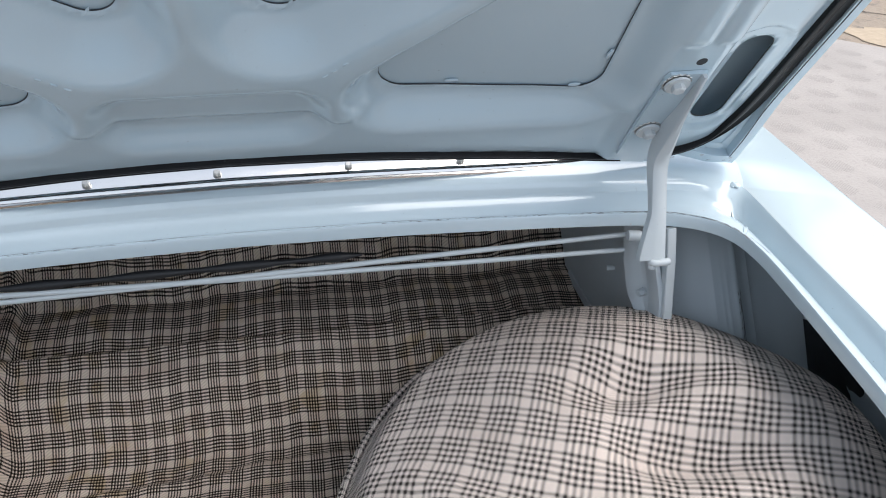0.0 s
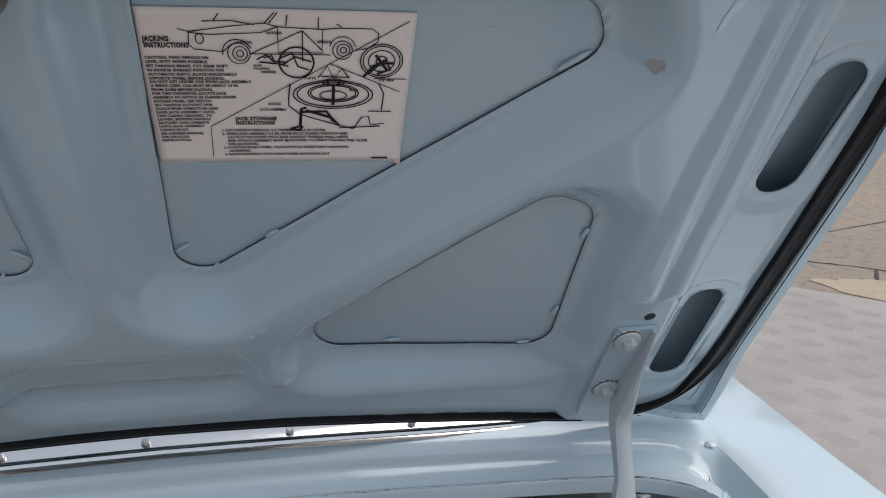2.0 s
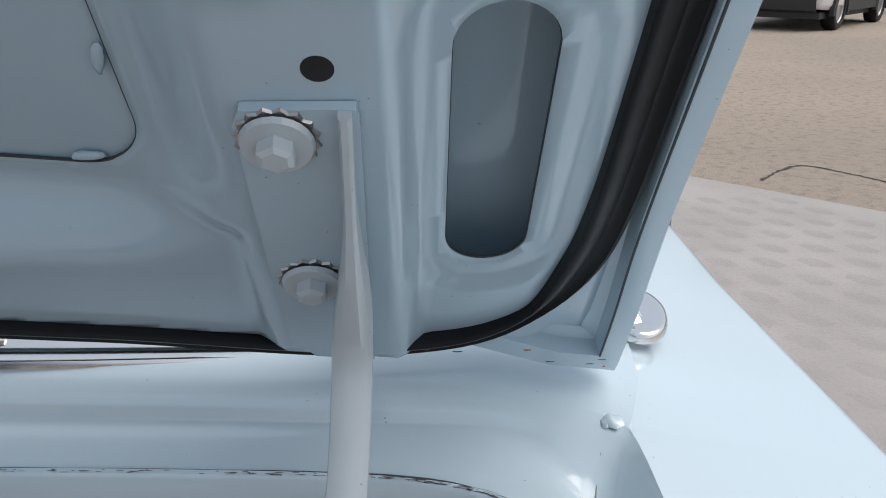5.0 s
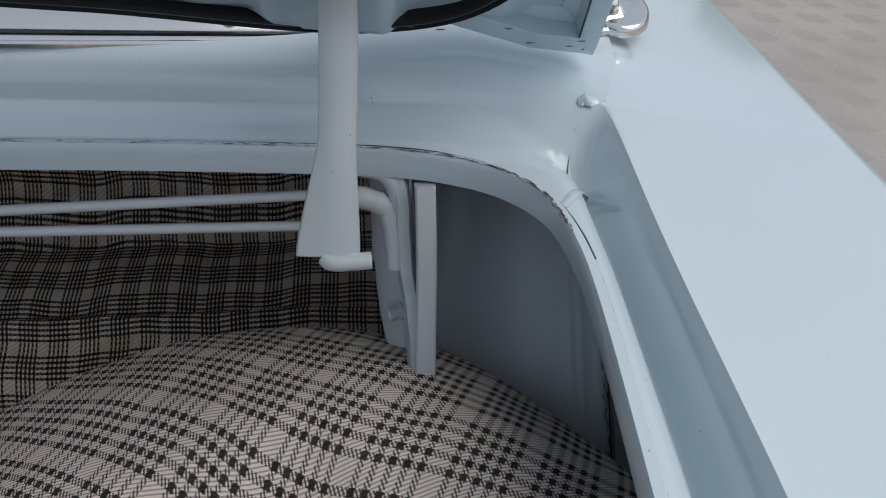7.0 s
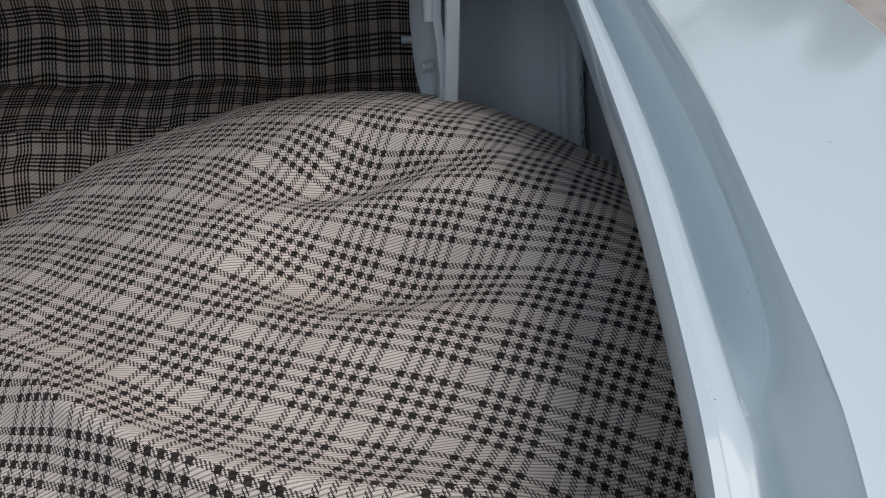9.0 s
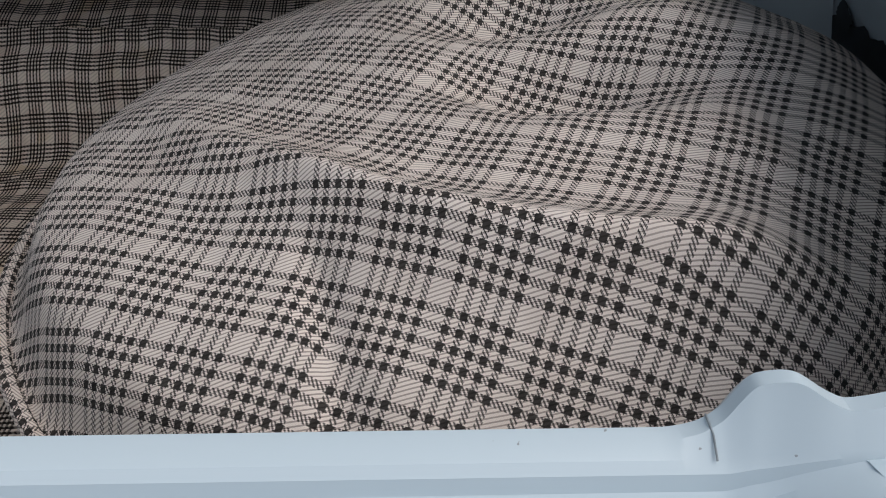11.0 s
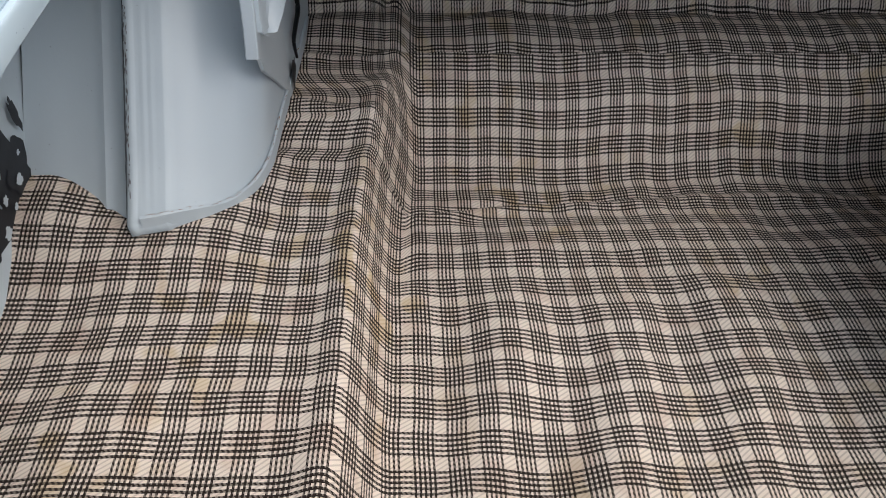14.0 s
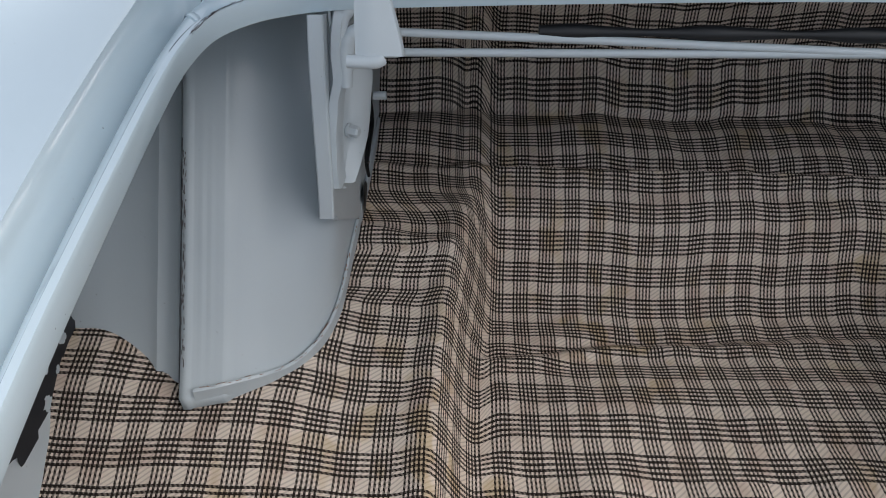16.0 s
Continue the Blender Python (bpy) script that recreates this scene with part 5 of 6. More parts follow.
for side in (1, -1):
    front = [Vector((side * p.x, p.y, p.z + 0.0011)) + Vector((0, 0.0022, 0)) for p in EDGE[60:98]]
    seam(front, 260, 0.0011, car)
    lips = [(Vector((side * (p.x + 0.0056 * smoothstep(0.69, 0.60, p.y)), p.y + 0.0056 * smoothstep(0.60, 0.69, p.y), p.z - 0.0002)), 0.0005 + 0.0003 * wave(p.x * 9, p.y * 9, side, 9)) for p in EDGE[58:]]
    part("seam_groove", tube([p for p, r in lips], [r for p, r in lips], 6), GAP, car)
    rear = [Vector((side * (p.x + 0.0030), p.y - 0.002, p.z + 0.0014)) for p in EDGE[13:27]]
    seam(rear, 110 if side < 0 else 20, 0.0016 if side < 0 else 0.0012, car).data.materials[0] = WORN
crease = [Vector((x, 0.1478, 0.7366)) for x in [-0.12 + 0.17 * k / 40 for k in range(41)]]
seam(crease, 20, 0.0005, car)
for a, b in ((-0.040, 0.012), (0.034, 0.092), (-0.240, -0.162)):
    seam([Vector((a + (b - a) * k / 16, 0.1479, 0.7367)) for k in range(17)], 16, 0.0005, car)


# ---------------------------------------------------------------- smaller pieces round the hinges, arches and gutter corners
from mathutils.bvhtree import BVHTree

skins = BVHTree.FromPolygons(*[list(k) for k in gutter(1)])


def laid(q):
    """The point of the right-hand gutter straight below or above q."""
    hit = skins.ray_cast(Vector((q[0], q[1], 1.0)), Vector((0, 0, -1)))[0]
    return tuple(hit) if hit else tuple(q)


def lump(points, widths, height, seed, up=(0, 0, 1)):
    """A smeared bead of sealer or weld along points, uneven in width and height."""
    p = smooth_path([laid(q) for q in points], 6)
    rings, n, top = [], len(p), Vector(up).normalized()
    for i, q in enumerate(p):
        f = i / (n - 1)
        way = (p[min(i + 1, n - 1)] - p[max(i - 1, 0)]).normalized()
        side = way.cross(top).normalized()
        w = widths[0] + (widths[1] - widths[0]) * f
        w *= (1 + 0.55 * wave(f * 9, seed, 1.0)) * (0.25 + 0.75 * math.sin(math.pi * min(1, max(0.04, f))) ** 0.5)
        h = height * (1 + 0.7 * wave(f * 13, seed + 4, 2.0)) * (0.3 + 0.7 * math.sin(math.pi * f))
        wob = side * 0.4 * w * wave(f * 7, seed + 9, 3.0)
        rings.append([q + wob - side * w - top * 0.001, q + wob - side * 0.75 * w + top * 0.5 * h, q + wob - side * 0.2 * w + top * h, q + wob + side * 0.35 * w + top * 0.8 * h, q + wob + side * 0.8 * w + top * 0.35 * h, q + wob + side * w - top * 0.001])
    return loft(rings)


RUST = plain_material("rust_speck", (0.30, 0.15, 0.08), 0.8, vary=0.4, scale=500)
RUST_STAIN = plain_material("faded_rust", (0.47, 0.38, 0.31), 0.7, vary=0.35, scale=400)
DIRT_LINE = plain_material("grey_crack_dirt", (0.27, 0.31, 0.34), 0.7, vary=0.4, scale=300)
for side in (1, -1):
    flip = (lambda d: d) if side > 0 else mirrored
    smears = (([(0.569, 0.714, 0.8275), (0.576, 0.714, 0.8285), (0.586, 0.713, 0.829)], (0.0060, 0.0065), 0.0020, 1.0),
              ([(0.565, 0.662, 0.8165), (0.557, 0.648, 0.8155), (0.546, 0.630, 0.8165)], (0.0040, 0.0030), 0.0008, 3.0))
    for k, (points, widths, height, seed) in enumerate(smears):
        part("seam_sealer", flip(lump(points, widths, height, seed + 7 * (side < 0))), PAINT, car, "lumpy painted seam sealer")
    part("seam_crack", flip(lump([(0.566, 0.700, 0.8235), (0.561, 0.686, 0.8195), (0.557, 0.668, 0.817), (0.552, 0.645, 0.816)], (0.0004, 0.0003), 0.0004, 5.0)), DIRT_LINE, car)
    if side < 0:
        part("panel_joint", flip(lump([(0.5425, 0.1676, 0.82), (0.5392, 0.1678, 0.82), (0.5367, 0.1640, 0.82), (0.5352, 0.1600, 0.82), (0.5345, 0.1507, 0.81), (0.5345, 0.1428, 0.81), (0.5352, 0.1340, 0.80)], (0.0003, 0.0004), 0.0003, 6.0)), DIRT_LINE, car, "dark joint between wing and tail panel")
        part("seam_crack", flip(lump([(0.5355, 0.2087, 0.82), (0.5325, 0.2079, 0.82), (0.5304, 0.2084, 0.82)], (0.0005, 0.0006), 0.0003, 2.0)), RUST_STAIN, car)
        part("seam_crack", flip(lump([(0.5304, 0.2084, 0.81), (0.5306, 0.2050, 0.81), (0.5301, 0.2003, 0.81)], (0.0010, 0.0007), 0.0004, 4.0)), RUST_STAIN, car, "rusty crack in the gutter")
        part("seam_crack", flip(lump([(0.5286, 0.1905, 0.81), (0.5290, 0.1860, 0.81), (0.5297, 0.1812, 0.81)], (0.0007, 0.0004), 0.0004, 8.0)), DIRT_LINE, car)
        part("seam_crack", flip(lump([(0.5346, 0.1768, 0.82), (0.5343, 0.1720, 0.82), (0.5342, 0.1662, 0.82)], (0.0003, 0.0003), 0.0002, 9.0)), DIRT_LINE, car)
    # lower tail of the hinge bracket, welded to the arch
    tail = [(0.4845, 0.668, 0.690), (0.4845, 0.660, 0.655), (0.4835, 0.668, 0.634), (0.4825, 0.700, 0.610), (0.4815, 0.755, 0.566), (0.4810, 0.772, 0.558), (0.4810, 0.778, 0.580), (0.4815, 0.772, 0.640), (0.4815, 0.765, 0.70), (0.4825, 0.70, 0.72)]
    part("bracket_tail", flip(slab_between(tail, (-1, 0, 0), 0.0035)), HINGE_PAINT, car, "grey bracket tail welded to the arch", smooth=False)
    # turned flange along the foot of the arch
    foot = []
    for q in WHEEL[1:-4]:
        z = 0.541 - 0.012 * smoothstep(0.56, 0.60, q.y) + 0.018 * smoothstep(0.62, 0.75, q.y)
        foot.append((q.x - 0.002, q.y - 0.001, z + 0.008))
    part("arch_flange", flip(ribbon(foot, [(-0.0010, -0.009), (0.0016, -0.009), (0.0018, 0.0058), (0.0010, 0.0066), (-0.0010, 0.005)], (0, 0, 1))), PRIMER, car, "painted flange along the foot of the arch", crease=25)
    # dirt and rust in the arch's outer seam and along its foot
    edge = [Vector((side * (0.5925 + 0.0006 * wave(k * 0.7, side, 2.0)), 0.5515 + 0.1268 * f - 0.0008, 0.541 + 0.1585 * f + 0.0008)) for k, f in ((k, k / 30) for k in range(31))]
    seam(edge, 90, 0.0013, car, "seam_dirt")
    # dark tube drawn in for the shadow inside that seam
    part("seam_shade", tube([q + Vector((side * 0.0022, 0.0035, 0.0)) for q in edge], 0.0011, 6), GAP, car)
    seam([Vector((side * x, y, z + 0.0072)) for x, y, z in foot[1:-2]], 60, 0.0011, car, "seam_rust").data.materials[0] = RUST
    # a thin clip hanging beside the strip
    bm = bmesh.new()
    bmesh.ops.create_cube(bm, size=1.0, matrix=Matrix.Translation((side * 0.4755, 0.690, 0.792)) @ Matrix.Diagonal((0.0014, 0.006, 0.034, 1)))
    part("wire_clip", bm, HINGE_PAINT, car, smooth=False)

# black strip put in for the dark of the gap beside the mat
edging = smooth_path([(-0.474, 0.868, 0.672), (-0.474, 0.8644, 0.6536), (-0.4735, 0.8585, 0.6319), (-0.473, 0.8560, 0.6095), (-0.4735, 0.8300, 0.6020), (-0.474, 0.8100, 0.5930), (-0.474, 0.8190, 0.5700)], 6)
part("mat_gap_strip", tube(edging, [0.0016 + 0.0012 * math.sin(math.pi * k / (len(edging) - 1)) for k in range(len(edging))], 8), RUBBER, car, "black strip along the gap beside the mat")
SCUFF = plain_material("rubbed_primer_patch", (0.47, 0.47, 0.48), 0.4, vary=0.4, scale=160)
SMEAR = paint_material("paint_run_and_gloss", (0.52, 0.63, 0.70), (0.50, 0.61, 0.68), rough=0.2, coat=0.8, peel=0.1)


def lid_blot(name, side, u, v, size, material, seed):
    """A stain of uneven outline that follows the pressed panel of the lid."""
    rings, verts = 5, []
    for j in range(1, rings + 1):
        for k in range(36):
            t = 2 * math.pi * k / 36
            r = (j / rings) * (1 + 0.5 * wave(1.3 * math.cos(t), 1.3 * math.sin(t), seed, 1.0) + 0.22 * wave(4 * math.cos(t), 4 * math.sin(t), seed + 3, 1.0))
            a, b = u + size[0] * r * math.cos(t) + 0.25 * size[1] * r * math.sin(t), v + size[1] * r * math.sin(t)
            verts.append(lid_at(side * a, b, panel(a, b) + 0.0005))
    verts.append(lid_at(side * u, v, panel(u, v) + 0.0005))
    faces = [(k, (k + 1) % 36, 36 * rings) for k in range(36)]
    faces += [(36 * j + k, 36 * (j + 1) + k, 36 * (j + 1) + (k + 1) % 36, 36 * j + (k + 1) % 36) for j in range(rings - 1) for k in range(36)]
    return part(name, (verts, faces), material, lid)


# three pressed ticks and a rough dab on the inner panel of the lid
for side in (1, -1):
    for u, v in ((0.101, 0.232), (0.109, 0.239), (0.118, 0.247)):
        bm = bmesh.new()
        bmesh.ops.create_icosphere(bm, subdivisions=2, radius=1.0)
        bm.transform(Matrix.Translation(lid_at(side * u, v, panel(u, v) - 0.0002)) @ turn @ Matrix.Rotation(radians(35 * side), 4, "Z") @ Matrix.Diagonal((0.0032, 0.0011, 0.0013, 1)))
        part("pressed_mark", bm, LID_PAINT, lid)
    for u, v, a in ((0.068, 0.270, 0.3), (0.076, 0.274, 1.0)):
        bm = bmesh.new()
        bmesh.ops.create_icosphere(bm, subdivisions=2, radius=1.0)
        for w in bm.verts:
            w.co *= 1 + 0.3 * wave(w.co.x, w.co.y, u * 90, 2.5)
        bm.transform(Matrix.Translation(lid_at(side * u, v, panel(u, v) - 0.0004)) @ turn @ Matrix.Rotation(a, 4, "Z") @ Matrix.Diagonal((0.008, 0.0016, 0.0011, 1)))
        part("paint_run", bm, LID_PAINT, lid)
    # drips near the rear corner, their white gloss painted as lighter blue, and scuffs on the hemmed edge
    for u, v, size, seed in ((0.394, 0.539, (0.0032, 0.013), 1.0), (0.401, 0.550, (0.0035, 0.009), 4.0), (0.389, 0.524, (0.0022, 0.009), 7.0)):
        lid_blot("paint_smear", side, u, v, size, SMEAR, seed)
    lid_blot("bare_patch", side, 0.362, 0.4845, (0.0052, 0.0046), SCUFF, 3.0)
    edge_line = [lid_at(side * u, v, 0.0226 + 0.0075 * smoothstep(0.13, 0.03, v)) for u, v in ((0.5705, 0.02), (0.5695, 0.06), (0.5685, 0.12), (0.566, 0.22), (0.5635, 0.32), (0.5615, 0.39), (0.556, 0.44), (0.556, 0.50))]
    part("hem_seam", tube(smooth_path(edge_line, 5), 0.0006, 6), GAP, lid)
    random.seed(21 + side)
    for k in range(7):
        u = 0.455 + 0.125 * random.random()
        v = front_edge(u) + 0.004 + 0.012 * random.random()
        blot("edge_scuff", lid_at(side * u, v, 0.0308), (1, 0, 0), LID_V, (random.uniform(0.0008, 0.0028), random.uniform(0.0004, 0.0010)), RUST if k % 3 == 0 else CHIP, lid, 2.0 * k + side)


# ---------------------------------------------------------------- the rest of the car, plain and closed, ahead of the trunk
def front_body():
    rings = []
    for y, hood, wide, low in ((2.38, 0.955, 0.815, 0.24), (2.9, 0.955, 0.825, 0.24), (3.6, 0.925, 0.83, 0.25), (4.3, 0.875, 0.81, 0.28), (4.62, 0.82, 0.76, 0.34), (4.70, 0.70, 0.72, 0.40)):
        half = [(0.0, hood), (0.45, hood - 0.005), (wide - 0.13, hood - 0.03), (wide - 0.01, hood - 0.07), (wide + 0.02, 0.62), (wide, low + 0.10), (wide - 0.10, low), (0.0, low)]
        rings.append([(x, y, z) for x, z in half] + [(-x, y, z) for x, z in reversed(half[1:-1])])
    v, f = loft(rings, closed=True)
    k = len(rings[0])
    return v, f + [tuple(range(len(v) - k, len(v))), tuple(range(k))[::-1]]


part("front_body", front_body(), PAINT, car, crease=35)
GLASS = plain_material("dark_cabin_glass", (0.03, 0.035, 0.04), 0.05, vary=0.1, relief=0.0)


def cabin(levels):
    """Stations of half width and height along the car, from the foot of the rear window to that of the windscreen."""
    return [[(-wide, y, foot), (-wide * 0.86, y, top - 0.05), (-wide * 0.74, y, top), (0.0, y, top + 0.015), (wide * 0.74, y, top), (wide * 0.86, y, top - 0.05), (wide, y, foot)] for y, wide, foot, top in levels]


part("roof", loft(cabin([(1.42, 0.66, 1.10, 1.285), (1.60, 0.68, 1.16, 1.315), (2.05, 0.69, 1.18, 1.325), (2.32, 0.68, 1.14, 1.30)])), PAINT, car, crease=35)
part("rear_window", loft(cabin([(0.86, 0.52, 0.86, 0.872), (1.15, 0.60, 0.90, 1.10), (1.43, 0.655, 0.92, 1.283)])), GLASS, car, "dark rear window glass", crease=35)
part("windscreen", loft(cabin([(2.31, 0.675, 0.95, 1.298), (2.6, 0.70, 0.95, 1.13), (2.86, 0.71, 0.93, 0.962)])), GLASS, car, "dark windscreen glass", crease=35)
for side in (1, -1):
    data = loft([[(0.66, y, 1.14), (0.74, y, 0.88), (0.775, y, 0.84)] for y in (1.3, 1.8, 2.42)])
    part("side_glass", data if side > 0 else mirrored(data), GLASS, car, "dark side window")
    ring = []
    for rr, x in ((0.17, 0.62), (0.28, 0.60), (0.315, 0.63), (0.317, 0.78), (0.28, 0.812), (0.17, 0.80)):
        ring.append([(side * x, 4.05 + rr * math.cos(2 * math.pi * k / 48), 0.341 + rr * math.sin(2 * math.pi * k / 48)) for k in range(48)])
    part("road_wheel", loft(ring, closed=True), RUBBER, car)


# ---------------------------------------------------------------- beyond the car: ribbed pads, cracks, parked cars and trees
rib_verts, rib_faces = [], []
for k in range(9):
    c = -0.040 + 0.010 * k
    half = 0.056 - 0.55 * abs(c)
    ends = [Vector((c - 0.34 * half, half * 1.05, 0)), Vector((c + 0.34 * half, -half * 1.05, 0))]
    base = len(rib_verts)
    for e in ends:
        rib_verts += [e + Vector((-0.0022, 0, 0)), e + Vector((-0.0010, 0, 0.0004)), e + Vector((0.0010, 0, 0.0004)), e + Vector((0.0022, 0, 0))]
    rib_faces += [(base, base + 4, base + 5, base + 1), (base + 1, base + 5, base + 6, base + 2), (base + 2, base + 6, base + 7, base + 3)]
RIB = PAVER
pad = None
for r in range(17):
    for c in range(14):
        x, y = 0.88 + 0.172 * c + (0.086 if r % 2 else 0.0) + 0.02 * r * 0.0, 1.25 + 0.160 * r - 0.012 * c
        if x + y > 6.0:
            continue
        if pad is None:
            pad = part("ribbed_pad", (rib_verts, rib_faces), RIB, pavement, smooth=False)
            one = pad
        else:
            one = new("ribbed_pad", pad.data)
            one.parent = pavement
        one.location = (x, y, 0.0252)

CRACK = plain_material("dark_crack", (0.07, 0.06, 0.05), 0.9, vary=0.3)
random.seed(8)


def crack(points, width):
    p = smooth_path([(x, y, 0.003) for x, y in points], 10)
    rings = []
    for i, q in enumerate(p):
        way = (p[min(i + 1, len(p) - 1)] - p[max(i - 1, 0)]).normalized()
        side = Vector((-way.y, way.x, 0)) * width * random.uniform(0.3, 1.0)
        jag = Vector((random.uniform(-1, 1), random.uniform(-1, 1), 0)) * width * 0.6
        rings.append([q + side + jag, q - side + jag])
    return loft(rings)


for points, width in (([(2.35, 4.15), (2.55, 4.35), (2.74, 4.446), (2.9, 4.25), (3.02, 4.062), (3.4, 3.75), (3.9, 3.2)], 0.012), ([(3.02, 4.06), (3.25, 4.3), (3.7, 4.6), (4.6, 4.9)], 0.010), ([(3.4, 3.75), (3.2, 3.5), (3.0, 3.35)], 0.012)):
    tagged(part("ground_crack", crack(points, width), CRACK, smooth=False), "dark crack in the worn asphalt", "crack", kind="structure")

CAR_WHITE = plain_material("white_car_paint", (0.78, 0.78, 0.79), 0.18, vary=0.04, scale=3, relief=0.0)
CAR_GLASS = plain_material("tinted_car_glass", (0.05, 0.06, 0.07), 0.06, vary=0.1, relief=0.0)
CLADDING = plain_material("dark_plastic_cladding", (0.035, 0.035, 0.037), 0.6)
RED_LENS = plain_material("red_lamp_lens", (0.42, 0.02, 0.03), 0.2, relief=0.0)
ALLOY = plain_material("grey_alloy", (0.45, 0.45, 0.46), 0.35, 0.8)


def parked_car():
    """A white compact utility car, nose along its x axis, rear axle over its base."""
    thing = empty("parked_car", (0, 0, 0), "white parked utility car with dark lower cladding", "car", "parked cars")
    # x, half width low, sill z, half width at the belt, belt z, half width at the roof, roof z
    stations = [(-0.86, 0.66, 0.46, 0.66, 0.95, 0.60, 0.98), (-0.82, 0.80, 0.40, 0.82, 1.00, 0.62, 1.10), (-0.70, 0.86, 0.36, 0.88, 1.04, 0.62, 1.40), (-0.50, 0.89, 0.34, 0.90, 1.05, 0.63, 1.55),
                (-0.20, 0.90, 0.33, 0.91, 1.05, 0.65, 1.61), (0.40, 0.90, 0.33, 0.91, 1.03, 0.66, 1.64), (1.10, 0.90, 0.33, 0.91, 1.00, 0.65, 1.61), (1.60, 0.90, 0.33, 0.91, 0.99, 0.62, 1.50),
                (2.10, 0.89, 0.33, 0.90, 0.98, 0.64, 1.16), (2.35, 0.88, 0.33, 0.88, 0.96, 0.68, 1.02), (2.90, 0.86, 0.34, 0.84, 0.90, 0.62, 0.95), (3.25, 0.78, 0.38, 0.72, 0.80, 0.50, 0.84), (3.40, 0.60, 0.44, 0.55, 0.68, 0.40, 0.70)]
    rings = []
    for x, a, z0, b, z1, c, z2 in stations:
        half = [(0.0, z0 - 0.02), (a - 0.06, z0), (a, z0 + 0.08), (b + 0.005, 0.5 * (z0 + z1)), (b, z1 - 0.05), (b - 0.03, z1), (c + 0.03, z2 - 0.05), (c - 0.06, z2), (0.0, z2 + 0.02)]
        rings.append([(x, -y, z) for y, z in half] + [(x, y, z) for y, z in reversed(half[1:-1])])
    v, f = loft(rings, closed=True)
    k = len(rings[0])
    f += [tuple(range(k))[::-1], tuple(range(len(v) - k, len(v)))]
    body = part("body", (v, f), CAR_WHITE, thing, crease=50)
    for s in (-1, 1):
        for xs in ([(-0.42, 1.10), (0.30, 1.09), (0.30, 1.53), (-0.10, 1.52), (-0.36, 1.36)], [(0.38, 1.09), (1.15, 1.06), (1.95, 1.05), (1.45, 1.44), (1.05, 1.53), (0.38, 1.54)]):
            quad = [(x, s * (0.895 - 0.50 * (z - 1.02)), z) for x, z in xs]
            solid(part("side_window", (quad, [tuple(range(len(quad)))]), CAR_GLASS, thing, "dark tinted window", smooth=False), 0.012, 0.0)
        lens = [(-0.86, s * 0.60, 0.98), (-0.84, s * 0.80, 1.00), (-0.62, s * 0.905, 1.02), (-0.60, s * 0.91, 0.94), (-0.80, s * 0.84, 0.88), (-0.875, s * 0.62, 0.90)]
        solid(part("tail_light", (lens, [tuple(range(6))]), RED_LENS, thing, "red tail light", smooth=False), 0.03, 0.0)
        strip = [(-0.86, s * 0.62, 0.58), (-0.80, s * 0.84, 0.58), (-0.79, s * 0.85, 0.52), (-0.865, s * 0.63, 0.52)]
        solid(part("reflector", (strip, [(0, 1, 2, 3)]), RED_LENS, thing, "red bumper reflector", smooth=False), 0.03, 0.0)
        sill = [(x, s * 0.915, z) for x, z in ((0.36, 0.48), (2.22, 0.48), (2.22, 0.30), (0.36, 0.30))]
        solid(part("sill_cladding", (sill, [(0, 1, 2, 3)]), CLADDING, thing, smooth=False), 0.03, 0.0)
        mirror = bmesh.new()
        bmesh.ops.create_icosphere(mirror, subdivisions=2, radius=1.0, matrix=Matrix.Translation((1.72, s * 1.0, 1.10)) @ Matrix.Diagonal((0.06, 0.10, 0.07, 1)))
        part("door_mirror", mirror, CAR_WHITE, thing)
        for x in (0.0, 2.62):
            arch = ribbon([(x + 0.40 * math.cos(radians(a)), s * 0.905, 0.35 + 0.40 * math.sin(radians(a))) for a in range(-15, 196, 10)], [(-0.035, -0.045), (0.035, -0.045), (0.035, 0.03), (-0.035, 0.03)], [(math.cos(radians(a)), 0, math.sin(radians(a))) for a in range(-15, 196, 10)])
            part("wheel_arch", arch, CLADDING, thing, smooth=False)
            wheel = part("wheel", loft([[(x + r * math.cos(2 * math.pi * k / 32), s * y, 0.345 + r * math.sin(2 * math.pi * k / 32)) for k in range(32)] for r, y in ((0.02, 0.70), (0.33, 0.70), (0.345, 0.74), (0.345, 0.88), (0.32, 0.925), (0.24, 0.925), (0.23, 0.90))], closed=True), RUBBER, thing, "black tyre")
            part("rim", loft([[(x + r * math.cos(2 * math.pi * k / 32), s * y, 0.345 + r * math.sin(2 * math.pi * k / 32)) for k in range(32)] for r, y in ((0.235, 0.905), (0.215, 0.885), (0.06, 0.90), (0.01, 0.905))], closed=True), ALLOY, wheel)
    back = [(-0.865, -0.60, 1.02), (-0.70, -0.58, 1.38), (-0.70, 0.58, 1.38), (-0.865, 0.60, 1.02)]
    solid(part("rear_window", (back, [(0, 1, 2, 3)]), CAR_GLASS, thing, "dark tinted rear window", smooth=False), 0.03, 0.0)
    low = loft([[(-0.885, y, 0.66), (-0.90, y, 0.50), (-0.86, y, 0.34), (-0.60, y, 0.28)] for y in (-0.78, -0.4, 0.0, 0.4, 0.78)])
    part("rear_bumper", low, CLADDING, thing)
    shield = [(1.64, -0.58, 1.50), (2.22, -0.66, 1.08), (2.22, 0.66, 1.08), (1.64, 0.58, 1.50)]
    solid(part("windscreen", (shield, [(0, 1, 2, 3)]), CAR_GLASS, thing, "dark windscreen", smooth=False), 0.02, 0.0)
    under = loft([[(x, -0.8, 0.25), (x, 0.8, 0.25)] for x in (-0.7, 3.1)])
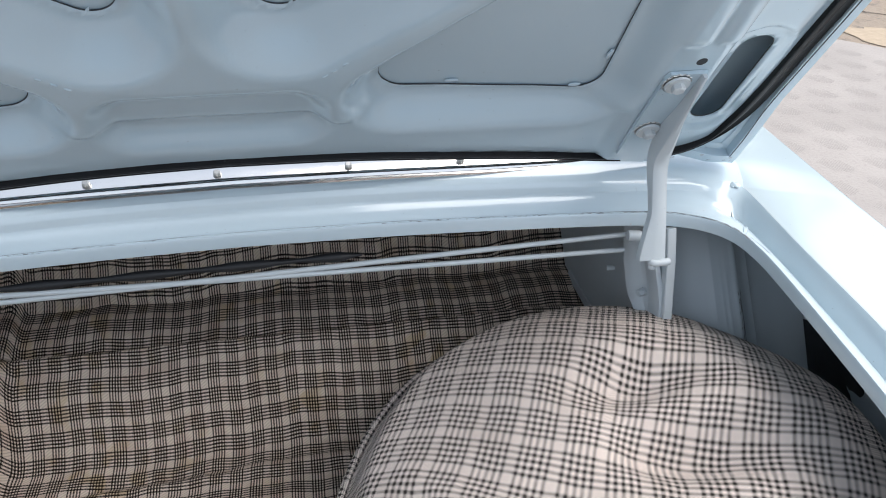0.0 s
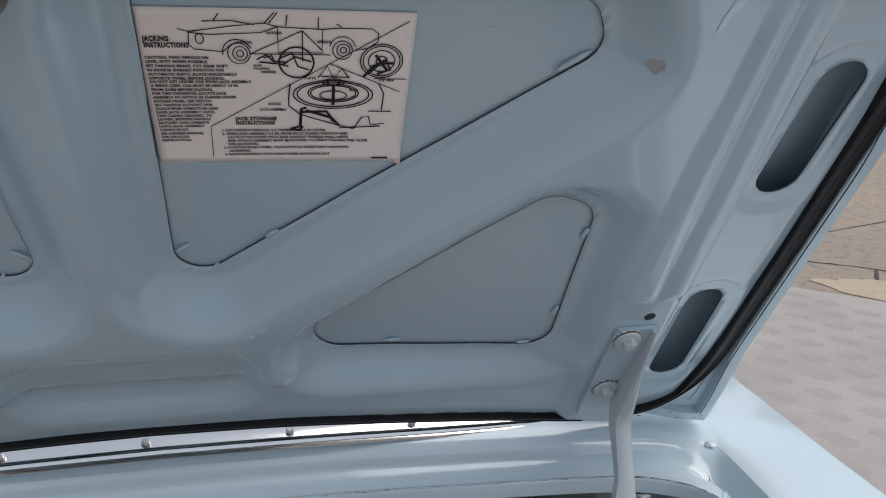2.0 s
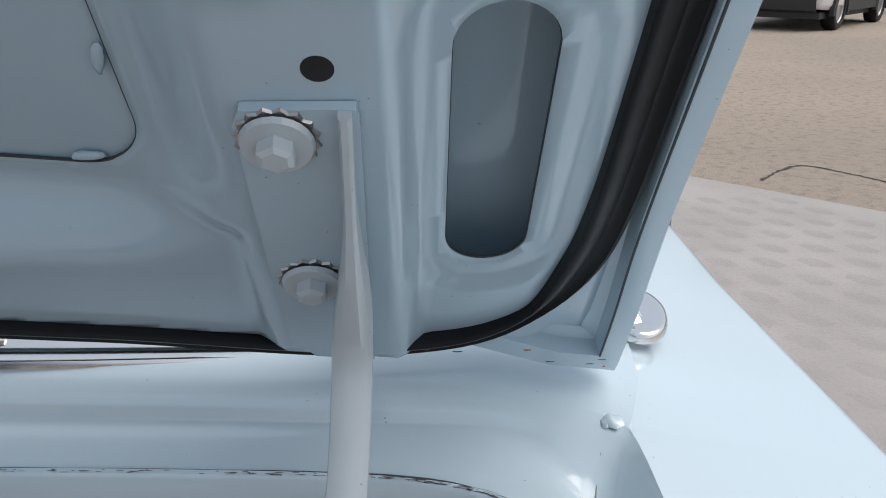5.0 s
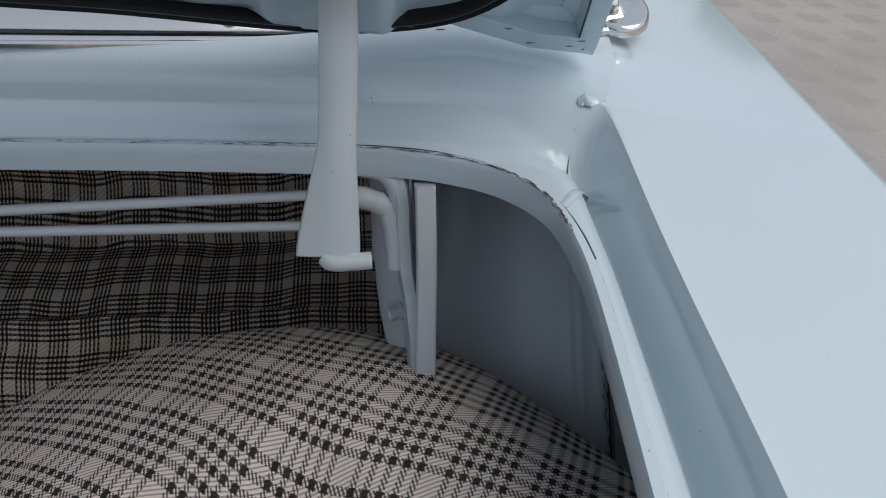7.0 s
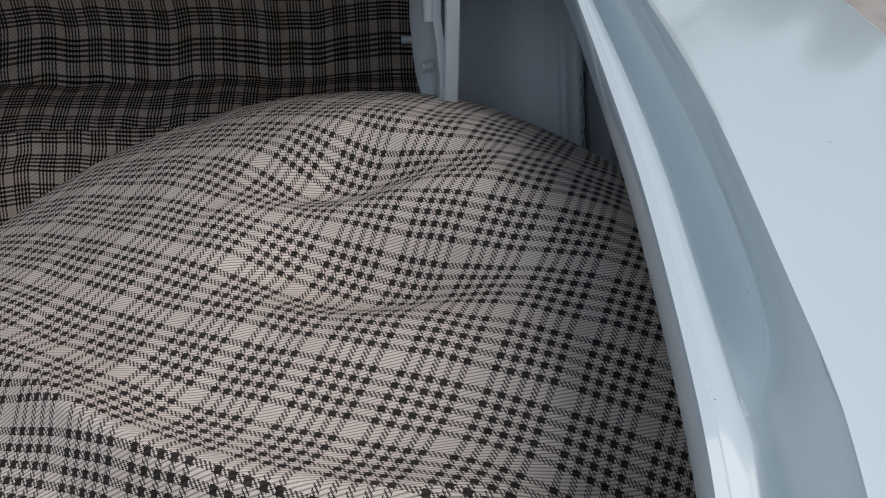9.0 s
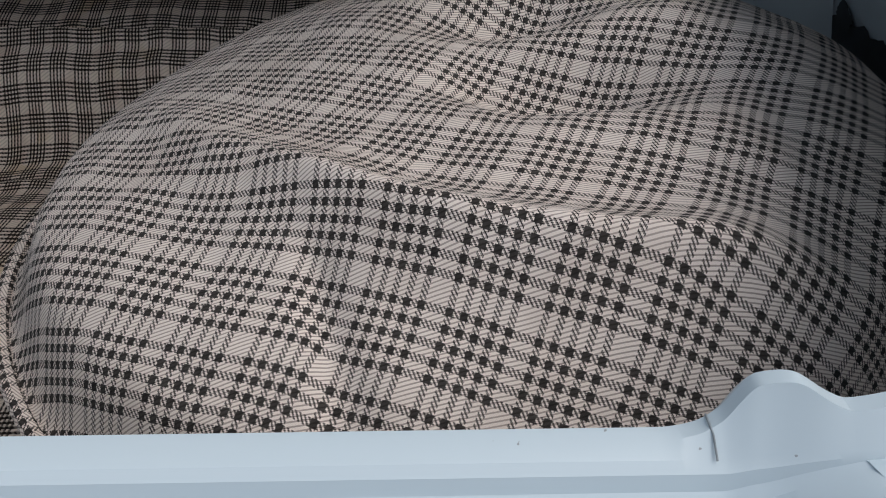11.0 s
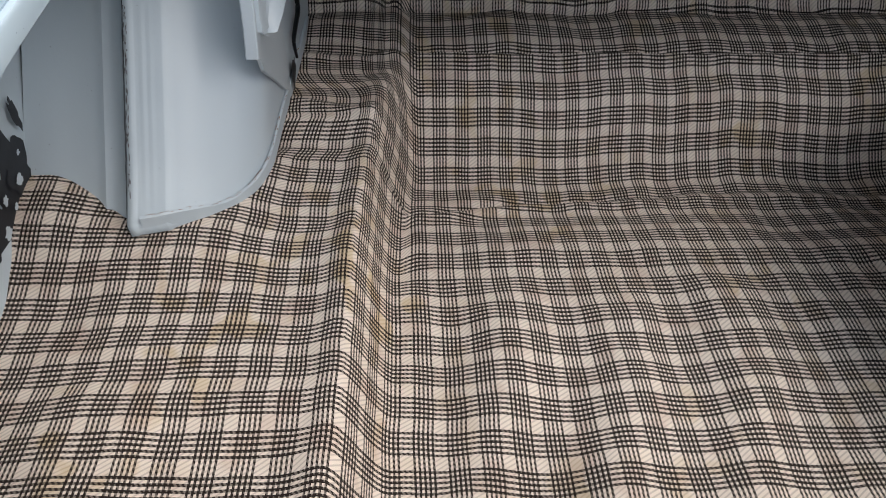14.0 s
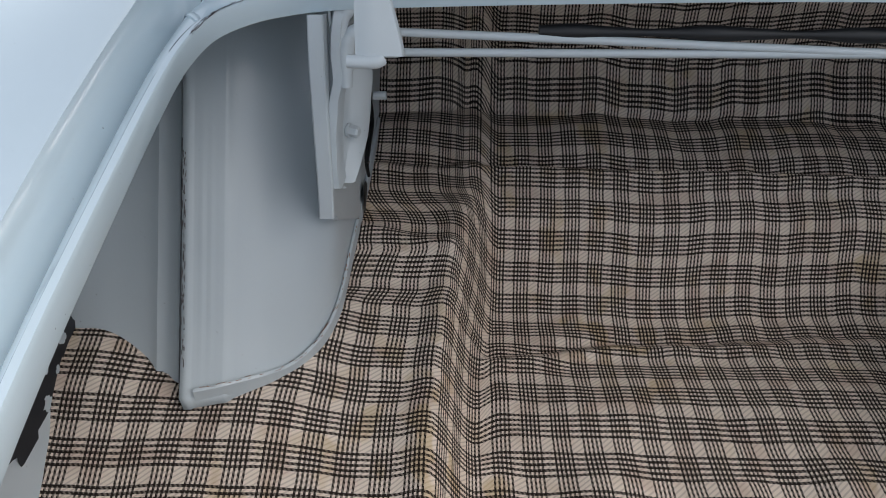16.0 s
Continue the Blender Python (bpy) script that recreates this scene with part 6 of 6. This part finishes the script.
    solid(part("underbody", under, CLADDING, thing, smooth=False), 0.10, 0.0)
    return thing


auto = parked_car()
heading = math.atan2(1.86, 1.84)
first = Matrix.Translation((7.913 - 0.711 * 0.85, 13.588 + 0.703 * 0.85, 0)) @ Matrix.Rotation(heading, 4, "Z")
copy_thing(auto, Matrix.Translation((13.2, 17.3, 0)) @ Matrix.Rotation(heading, 4, "Z"))
auto.matrix_basis = first

def leaf_material():
    n = Nodes("tree_leaves")
    tone = n.node("ShaderNodeNewGeometry").outputs["Random Per Island"]
    base = n.mix(tone, (0.045, 0.085, 0.018), (0.11, 0.15, 0.03))
    return n.set(Base_Color=base, Roughness=0.6)


LEAF, BARK = leaf_material(), plain_material("grey_bark", (0.12, 0.095, 0.07), 0.9, vary=0.4, scale=12)


def tree(seed):
    rnd = random.Random(seed)
    thing = empty("tree", (0, 0, 0), "broad green leafy tree beyond the car park", "tree", "row of trees")
    trunk = smooth_path([(0, 0, 0), (0.1, 0.05, 1.2), (0.05, -0.1, 2.6), (0.2, 0.1, 4.6)], 4)
    part("trunk", tube(trunk, [0.24 - 0.012 * i for i in range(len(trunk))], 10), BARK, thing)
    clumps = []
    for k in range(9):
        a, h = 2.4 * k + rnd.random(), 3.2 + 0.55 * k + rnd.random()
        r = rnd.uniform(1.2, 2.9) * (1.0 - 0.07 * max(0, k - 4))
        tip = Vector((r * math.cos(a), r * math.sin(a), h + 0.8))
        part("limb", tube(smooth_path([(0.05, 0, min(h - 0.9, 4.4)), tuple(tip * 0.5 + Vector((0, 0, h * 0.45))), tuple(tip)], 4), [0.09 - 0.008 * i for i in range(9)], 7), BARK, thing)
        clumps.append((tip, rnd.uniform(1.1, 1.7)))
    clumps.append((Vector((0.2, 0, 8.2)), 1.5))
    verts, faces = [], []
    for c, size in clumps:
        for _ in range(620):
            d = Vector((rnd.gauss(0, 1), rnd.gauss(0, 1), rnd.gauss(0, 0.8)))
            q = c + d.normalized() * size * rnd.random() ** 0.45
            a, b = Vector((rnd.uniform(-1, 1), rnd.uniform(-1, 1), rnd.uniform(-0.6, 0.6))).normalized(), Vector((rnd.uniform(-1, 1), rnd.uniform(-1, 1), rnd.uniform(-1, 1)))
            b = (b - a * a.dot(b)).normalized()
            la, lb = rnd.uniform(0.14, 0.26), rnd.uniform(0.09, 0.16)
            k = len(verts)
            verts += [q - a * la, q - b * lb, q + a * la, q + b * lb]
            faces.append((k, k + 1, k + 2, k + 3))
    part("crown", (verts, faces), LEAF, thing, smooth=False)
    return thing


trees = [tree(3), tree(9)]
random.seed(31)
spots = []
for k in range(17):
    spots.append((2 + 4.6 * k + random.uniform(-1, 1), 47 - 0.55 * k + random.uniform(-2, 2)))
for k, (x, y) in enumerate(spots):
    m = Matrix.Translation((x, y, 0)) @ Matrix.Rotation(random.uniform(0, 6.28), 4, "Z") @ Matrix.Scale(random.uniform(0.85, 1.2), 4)
    if k < 2:
        trees[k].matrix_basis = m
    else:
        copy_thing(trees[k % 2], m)
wall_path = [(-10, 42, 0), (10, 42.5, 0), (40, 38, 0), (80, 33, 0)]
v, f = loft([[(x, y, 0), (x, y, 1.1), (x + 0.05, y + 0.25, 1.1), (x + 0.05, y + 0.25, 0)] for x, y, z in wall_path])
tagged(part("boundary_wall", (v, f), plain_material("grey_wall_render", (0.20, 0.19, 0.18), 0.9, vary=0.3, scale=2), smooth=False), "low grey wall at the edge of the car park", "wall", kind="structure")

part("lip_crack", tube([(0.4140, 0.1630, 0.7432), (0.4136, 0.1600, 0.7442), (0.4143, 0.1560, 0.7430), (0.4146, 0.1500, 0.7392)], 0.00035, 6), DIRT_LINE, car)
# a small curled tab of metal on the lip beside the striker
tab = smooth_path([(-0.0455, 0.1640, 0.7440), (-0.0442, 0.1655, 0.7470), (-0.0420, 0.1662, 0.7472), (-0.0396, 0.1648, 0.7445)], 4)
part("lip_tab", tube(tab, [0.0013] * 9 + [0.0008] * (len(tab) - 9), 8), PAINT, car, "small curled metal tab")
